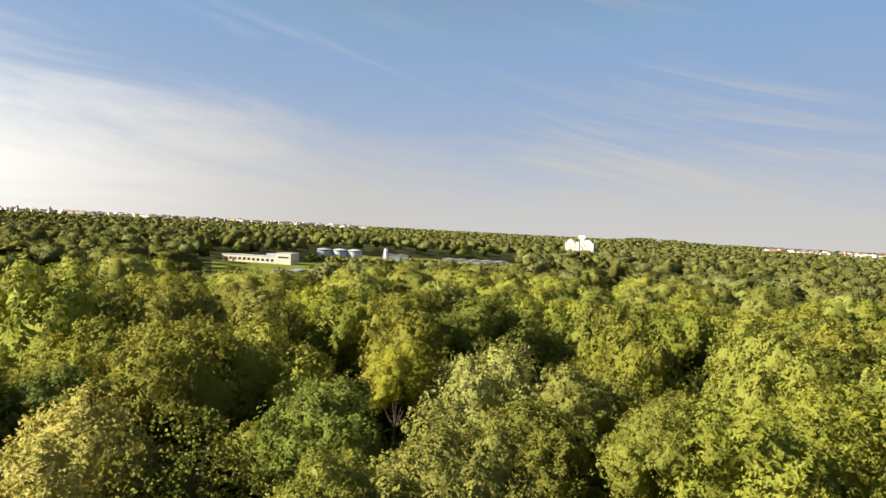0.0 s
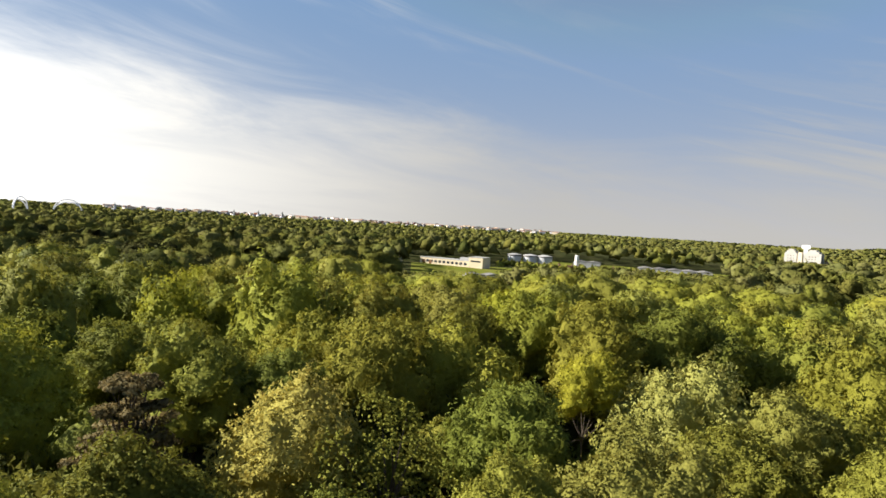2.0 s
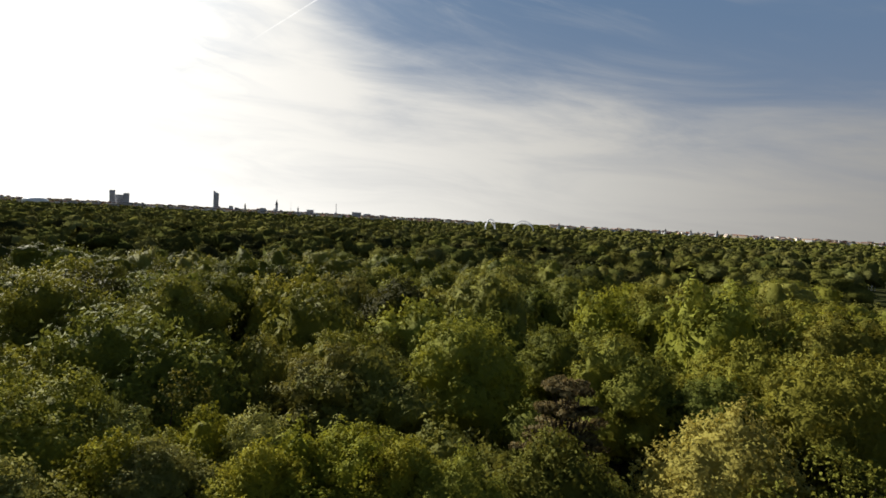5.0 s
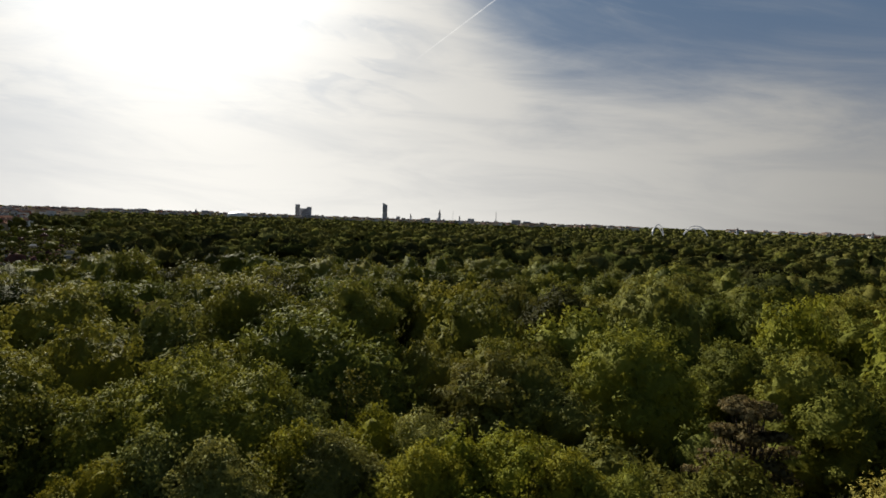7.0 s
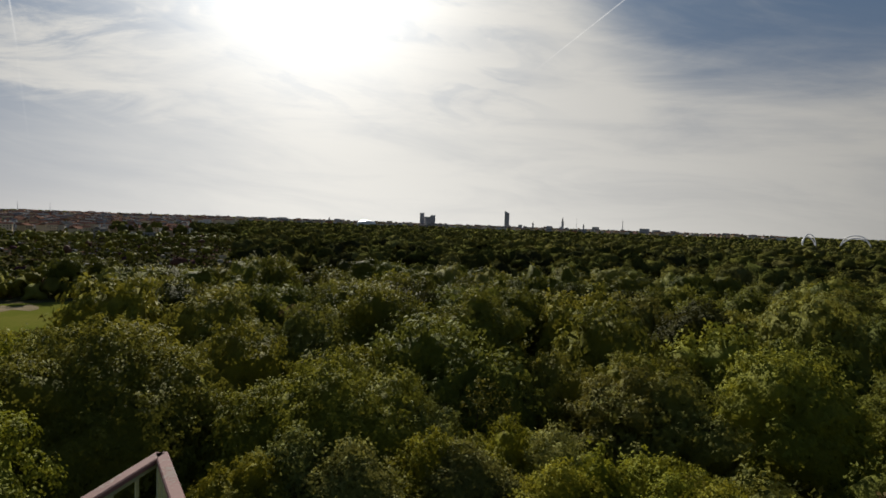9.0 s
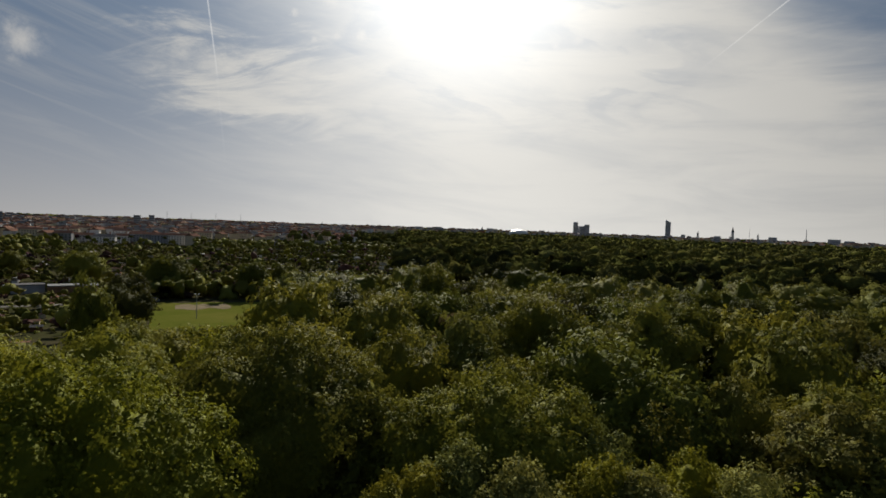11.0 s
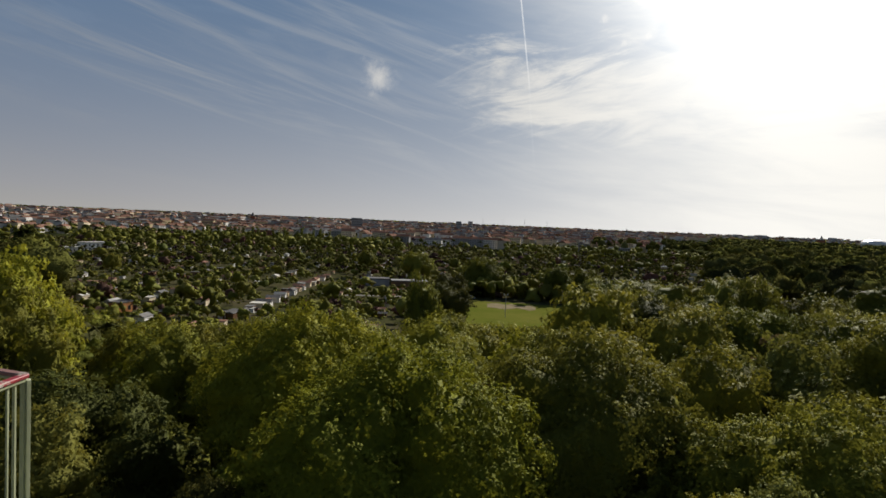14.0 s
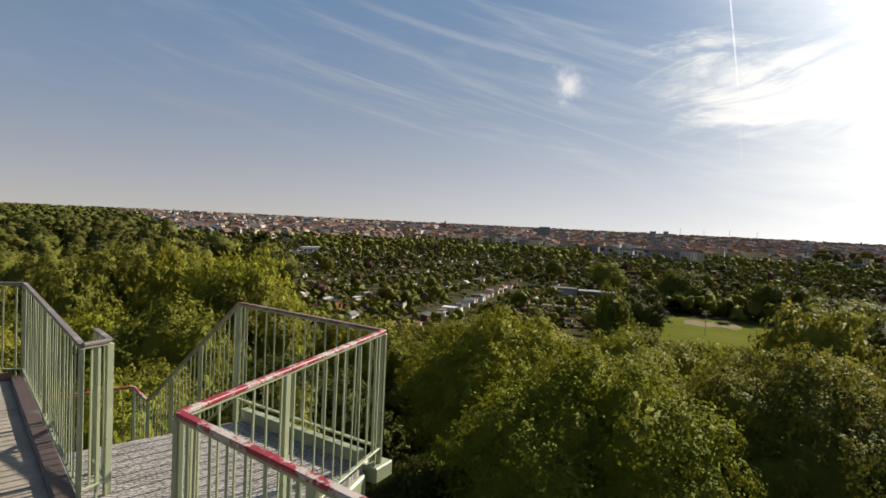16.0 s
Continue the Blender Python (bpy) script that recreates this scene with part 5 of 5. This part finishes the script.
def tread_plate():
    """Galvanised deck plate with rows of raised pale flecks."""
    m = bpy.data.materials.new("fleck_plate")
    m.use_nodes = True
    g = Graph(m.node_tree)
    place = g.node("ShaderNodeTexCoord").outputs["Object"]
    turn = g.node("ShaderNodeMapping")
    g.wire(place, turn.inputs["Vector"])
    turn.inputs["Rotation"].default_value = (0, 0, radians(33))
    turn.inputs["Scale"].default_value = (24.0, 44.0, 1.0)
    cell = g.node("ShaderNodeTexVoronoi", voronoi_dimensions="2D")
    g.wire(turn.outputs[0], cell.inputs["Vector"])
    cell.inputs["Scale"].default_value, cell.inputs["Randomness"].default_value = 1.0, 0.45
    fleck = g.step(cell.outputs["Distance"], 0.30, 0.46, 1.0, 0.0)
    stain = g.noise(place, 2.2, 5.0, 0.65)
    ground_tone = g.mix(g.step(stain, 0.35, 0.65), rgb(0.14, 0.115, 0.095), rgb(0.23, 0.20, 0.17))
    col = g.mix(g.math("MULTIPLY", fleck, g.step(stain, 0.25, 0.6, 0.5, 1.0)), ground_tone, rgb(0.50, 0.46, 0.41))
    p = g.node("ShaderNodeBsdfPrincipled")
    g.wire(col, p.inputs["Base Color"])
    p.inputs["Roughness"].default_value = 0.6
    lump = g.node("ShaderNodeBump")
    lump.inputs["Strength"].default_value, lump.inputs["Distance"].default_value = 0.7, 0.006
    g.wire(fleck, lump.inputs["Height"])
    g.wire(lump.outputs[0], p.inputs["Normal"])
    g.wire(p.outputs[0], g.node("ShaderNodeOutputMaterial").inputs[0])
    return m


PLATE = tread_plate()
BOARD = surface("grey_deck_panel", (0.43, 0.37, 0.29), (0.29, 0.25, 0.195), 1.6, 26, 0.8, bump=0.003, spread=0.08)

CORNER_C, CORNER_A, CORNER_B = Vector((-0.21, -5.76)), Vector((-1.20, -4.29)), Vector((0.13, -2.63))
END_N = Vector((-0.75, -1.13))
CORNER_J, CORNER_F = Vector((0.75, -4.06)), Vector((1.86, -7.23))
STAIR = (CORNER_F - CORNER_J).normalized()
ACROSS = Vector((-STAIR.y, STAIR.x))
WIDE = 1.40
STEPS, RISE, TREAD = 10, 0.176, 0.314


def bar(a, b, w, h):
    """A flat bar between two points; its upper face keeps level."""
    a, b = Vector(a), Vector(b)
    q = (b - a).to_track_quat("X", "Z").to_matrix().to_4x4()
    return box((-(b - a).length / 2, -w / 2, -h / 2), ((b - a).length / 2, w / 2, h / 2), Matrix.Translation((a + b) / 2) @ q, min(w, h) * 0.2)


UPRIGHT = {}


def upright(kind, w, t, h):
    """Shared meshes for posts and balusters of one size."""
    key = (kind, round(h, 2))
    if key not in UPRIGHT:
        bm = box((-w / 2, -t / 2, 0), (w / 2, t / 2, h), None, 0.003)
        mesh = bpy.data.meshes.new(kind)
        bm.to_mesh(mesh)
        bm.free()
        mesh.materials.append(MINT)
        UPRIGHT[key] = mesh
    return UPRIGHT[key]


def railing(a, b, za, zb, coat, label, gap=0.125, height=1.0, posts=(0.0, 1.0), lower=0.10, name="railing"):
    """A straight run: top rail, lower bar, posts and flat balusters; za and zb are the heights of the floor at its ends."""
    a3, b3 = Vector((*a, DECK + za)), Vector((*b, DECK + zb))
    run = (b - a).length
    ob = base(name, Matrix.Translation(a3), label, "railing", "railings of the lookout tower")
    way = b3 - a3
    spin = math.degrees(math.atan2(way.y, way.x))
    up = Vector((0, 0, 1))
    part("top_rail", bar(up * height, way + up * height, 0.042, 0.020), coat, ob)
    part("rail_lip", bar(up * (height - 0.02), way + up * (height - 0.02), 0.026, 0.016), MINT, ob)
    part("lower_bar", bar(up * lower, way + up * lower, 0.035, 0.014), MINT, ob)
    for u in posts:
        p = way * u
        put("post", upright("post", 0.048, 0.024, height + 0.12), ob, m=pose(p.x, p.y, p.z - 0.14, 0, 0, spin))
        put("post_stay", upright("post_stay", 0.018, 0.012, height + 0.12), ob, m=pose(p.x, p.y, p.z - 0.14, 0, 0, spin) @ Matrix.Translation((0.075 if u < 0.5 else -0.075, 0, 0)))
    n = max(1, round(run / gap))
    for k in range(1, n):
        p = way * (k / n)
        put("baluster", upright("baluster", 0.016, 0.009, height - lower - 0.01), ob,
            m=pose(p.x + random.uniform(-0.003, 0.003), p.y, p.z + lower, random.uniform(-0.5, 0.5), random.uniform(-0.5, 0.5), spin))
    return ob


railing(CORNER_C, CORNER_A, 0, 0, FADED, "mint green steel railing with a faded red top rail", posts=(0.0, 1.0))
railing(CORNER_A, CORNER_B, 0, 0, RED, "mint green steel railing with a worn red top rail", posts=(0.0, 0.62, 1.0))
railing(CORNER_B, END_N, 0, 0, RED, "mint green steel railing with a worn red top rail", posts=(0.0, 0.5, 1.0))
railing(CORNER_J, CORNER_F, 0, 0, GREYED, "mint green steel railing with a weathered grey top rail", gap=0.105, posts=(0.0, 0.5, 1.0))
railing(CORNER_F, CORNER_F + Vector((1.9, -0.15)), 0, 0, GREYED, "mint green steel railing with a weathered grey top rail", posts=(0.0, 1.0), gap=0.2)
SHORT = CORNER_J + Vector((-0.13, -0.13))
railing(SHORT, CORNER_J, 0, 0, GREYED, "short mint green end piece of the railing", posts=(0.0,), gap=0.06)
railing(SHORT, SHORT + Vector((0.14, -0.36)), 0, 0, GREYED, "short mint green end piece of the railing", posts=(1.0,), gap=0.12)
FOOT = CORNER_C + STAIR * TREAD * STEPS
DROP = -RISE * STEPS
railing(CORNER_C, FOOT, 0, DROP, GREYED, "sloping mint green stair railing with a grey handrail", posts=(0.0, 0.33, 0.66, 1.0))
LANDING_END = FOOT + STAIR * 0.78
railing(FOOT, LANDING_END, DROP, DROP, RED, "mint green landing railing with a red top rail", posts=(1.0,))
railing(LANDING_END, LANDING_END + ACROSS * WIDE, DROP, DROP, RED, "mint green landing railing with a red top rail", posts=(1.0,))
CORNER_K, BACK_K = Vector((-2.40, -1.10)), Vector((-0.565, 0.405))
railing(BACK_K, CORNER_K, 0, 0, FADED, "mint green steel railing with a faded red top rail", posts=(0.0, 0.5, 1.0))
railing(CORNER_K, END_N, 0, 0, FADED, "mint green steel railing with a faded red top rail", posts=(0.5,))
BACK_L, BACK_M, BACK_R = Vector((-0.6, 1.6)), Vector((1.1, 1.9)), Vector((2.3, 0.5))
railing(BACK_K, BACK_L, 0, 0, FADED, "mint green steel railing with a faded red top rail", posts=(1.0,))
railing(BACK_L, BACK_M, 0, 0, RED, "mint green steel railing with a worn red top rail", posts=(0.5, 1.0))
railing(BACK_M, BACK_R, 0, 0, RED, "mint green steel railing with a worn red top rail", posts=(0.5, 1.0))


def deck(name, outline, mat, label, z=0.0, thick=0.05):
    ob = base(name, Matrix.Translation((0, 0, DECK + z)), label, "platform", kind="structure")
    part("plate", prism([tuple(p) for p in outline], -thick, 0.0), mat, ob)
    n = len(outline)
    for i in range(n):
        a, b = Vector(outline[i]), Vector(outline[(i + 1) % n])
        part("edge_beam", bar((*a, -thick - 0.10), (*b, -thick - 0.10), 0.07, 0.19), MINT, ob)
    return ob


IN_A, IN_C = Vector((-1.06, -4.22)), Vector((-0.26, -5.42))
TOP_R = IN_C + ACROSS * WIDE
LINE_N = CORNER_J - STAIR * 3.2
deck("landing_deck", [IN_A, IN_C, TOP_R, CORNER_J, LINE_N, END_N, CORNER_B], PLATE, "stained steel deck plate with pale raised flecks")
deck("north_deck", [CORNER_K, END_N, LINE_N, BACK_R, BACK_M, BACK_L, BACK_K], PLATE, "stained steel deck plate with pale raised flecks", z=-0.004)
deck("lower_landing", [FOOT, LANDING_END, LANDING_END + ACROSS * WIDE, FOOT + ACROSS * WIDE], PLATE, "small lower stair landing of fleck plate", z=DROP)


def main_deck():
    """The upper platform: wide grey panels with open joints, a dark strip along the railing."""
    a, b = LINE_N + ACROSS * 0.14, CORNER_F + ACROSS * 0.10
    side = ACROSS * 2.6
    ob = base("main_deck", Matrix.Translation((0, 0, DECK)), "pale grey platform of long worn panels", "platform", kind="structure")
    n = 6
    for k in range(n):
        for j in range(3):
            p0, p1 = a + (b - a) * ((k + 0.004) / n), a + (b - a) * ((k + 0.996) / n)
            u0, u1 = side * ((j + 0.004) / 3), side * ((j + 0.996) / 3)
            part("panel", prism([tuple(p0 + u0), tuple(p1 + u0), tuple(p1 + u1), tuple(p0 + u1)], -0.045, random.uniform(-0.002, 0.002)), BOARD, ob)
    part("gutter", bar((*(LINE_N + ACROSS * 0.06), 0.012), (*(CORNER_F + ACROSS * 0.06), 0.012), 0.13, 0.03), DARKSTEEL, ob, "dark steel strip along the railing")
    part("kerb_angle", bar((*(CORNER_F + ACROSS * 0.10), 0.03), (*(CORNER_F + side), 0.03), 0.05, 0.09), FADED, ob, "reddish edge angle")
    for p, q in ((a, b), (b, b + side), (b + side, a + side), (a + side, a)):
        part("edge_beam", bar((*p, -0.16), (*q, -0.16), 0.08, 0.2), MINT, ob)


main_deck()


def toe_board():
    ob = base("toe_board", Matrix.Translation((0, 0, DECK)), "pale green steel toe board along the deck's edge", "toe board", kind="structure")
    part("board", bar((*IN_C, 0.045), (*IN_A, 0.045), 0.02, 0.11), MINT, ob)
    part("flange", bar((*IN_C, 0.105), (*IN_A, 0.105), 0.07, 0.012), MINT, ob)
    for u in (0.02, 0.5, 0.98):
        p = IN_C + (IN_A - IN_C) * u
        q = CORNER_C + (CORNER_A - CORNER_C) * (u * 0.9 + 0.05)
        part("bracket", bar((*p, -0.03), (*q, -0.03), 0.06, 0.06), MINT, ob)
    part("corner_bracket", box((-0.11, -0.06, -0.14), (0.11, 0.06, -0.02), pose(CORNER_A.x, CORNER_A.y, 0, 0, 0, 40), 0.01), MINT, ob)


toe_board()


def stair():
    ob = base("steel_stair", Matrix.Translation((0, 0, DECK)), "steel stair going down with fleck-plate treads", "stair")
    start = Vector(IN_C)
    for k in range(STEPS):
        p = start + STAIR * (TREAD * (k + 0.5) + 0.02)
        mid = p + ACROSS * WIDE / 2
        part("tread", box((-TREAD * 0.52, -WIDE / 2 + 0.04, -0.04), (TREAD * 0.52, WIDE / 2 - 0.04, 0), pose(mid.x, mid.y, -RISE * (k + 1), 0, 0, math.degrees(math.atan2(STAIR.y, STAIR.x))), 0.004), PLATE, ob)
    for off in (0.0, WIDE):
        a, b = start + ACROSS * off, start + STAIR * TREAD * STEPS + ACROSS * off
        part("stringer", bar((*a, -0.12), (*b, -RISE * STEPS - 0.10), 0.04, 0.24), MINT, ob)


stair()


def tower_frame():
    """Columns and crossed braces from the mound up to the decks."""
    foot = float(land(0, 0)) - 0.5
    ob = base("lookout_tower", Matrix.Translation((0.9, -3.2, foot)), "mint green steel frame of the lookout tower", "tower")
    h = DECK - 0.28 - foot
    corners = [Vector((-0.6, 1.9)), Vector((1.8, 1.9)), Vector((2.2, -3.2)), Vector((0.4, -1.8))]
    for c in corners:
        part("column", bar((*c, 0), (*c, h), 0.16, 0.16), MINT, ob)
    for level in range(5):
        z0, z1 = h * level / 5, h * (level + 1) / 5
        for i in range(4):
            p, q = corners[i], corners[(i + 1) % 4]
            part("girder", bar((*p, z1 - 0.1), (*q, z1 - 0.1), 0.10, 0.12), MINT, ob)
            part("brace", bar((*p, z0), (*q, z1 - 0.2), 0.06, 0.06), MINT, ob)


tower_frame()
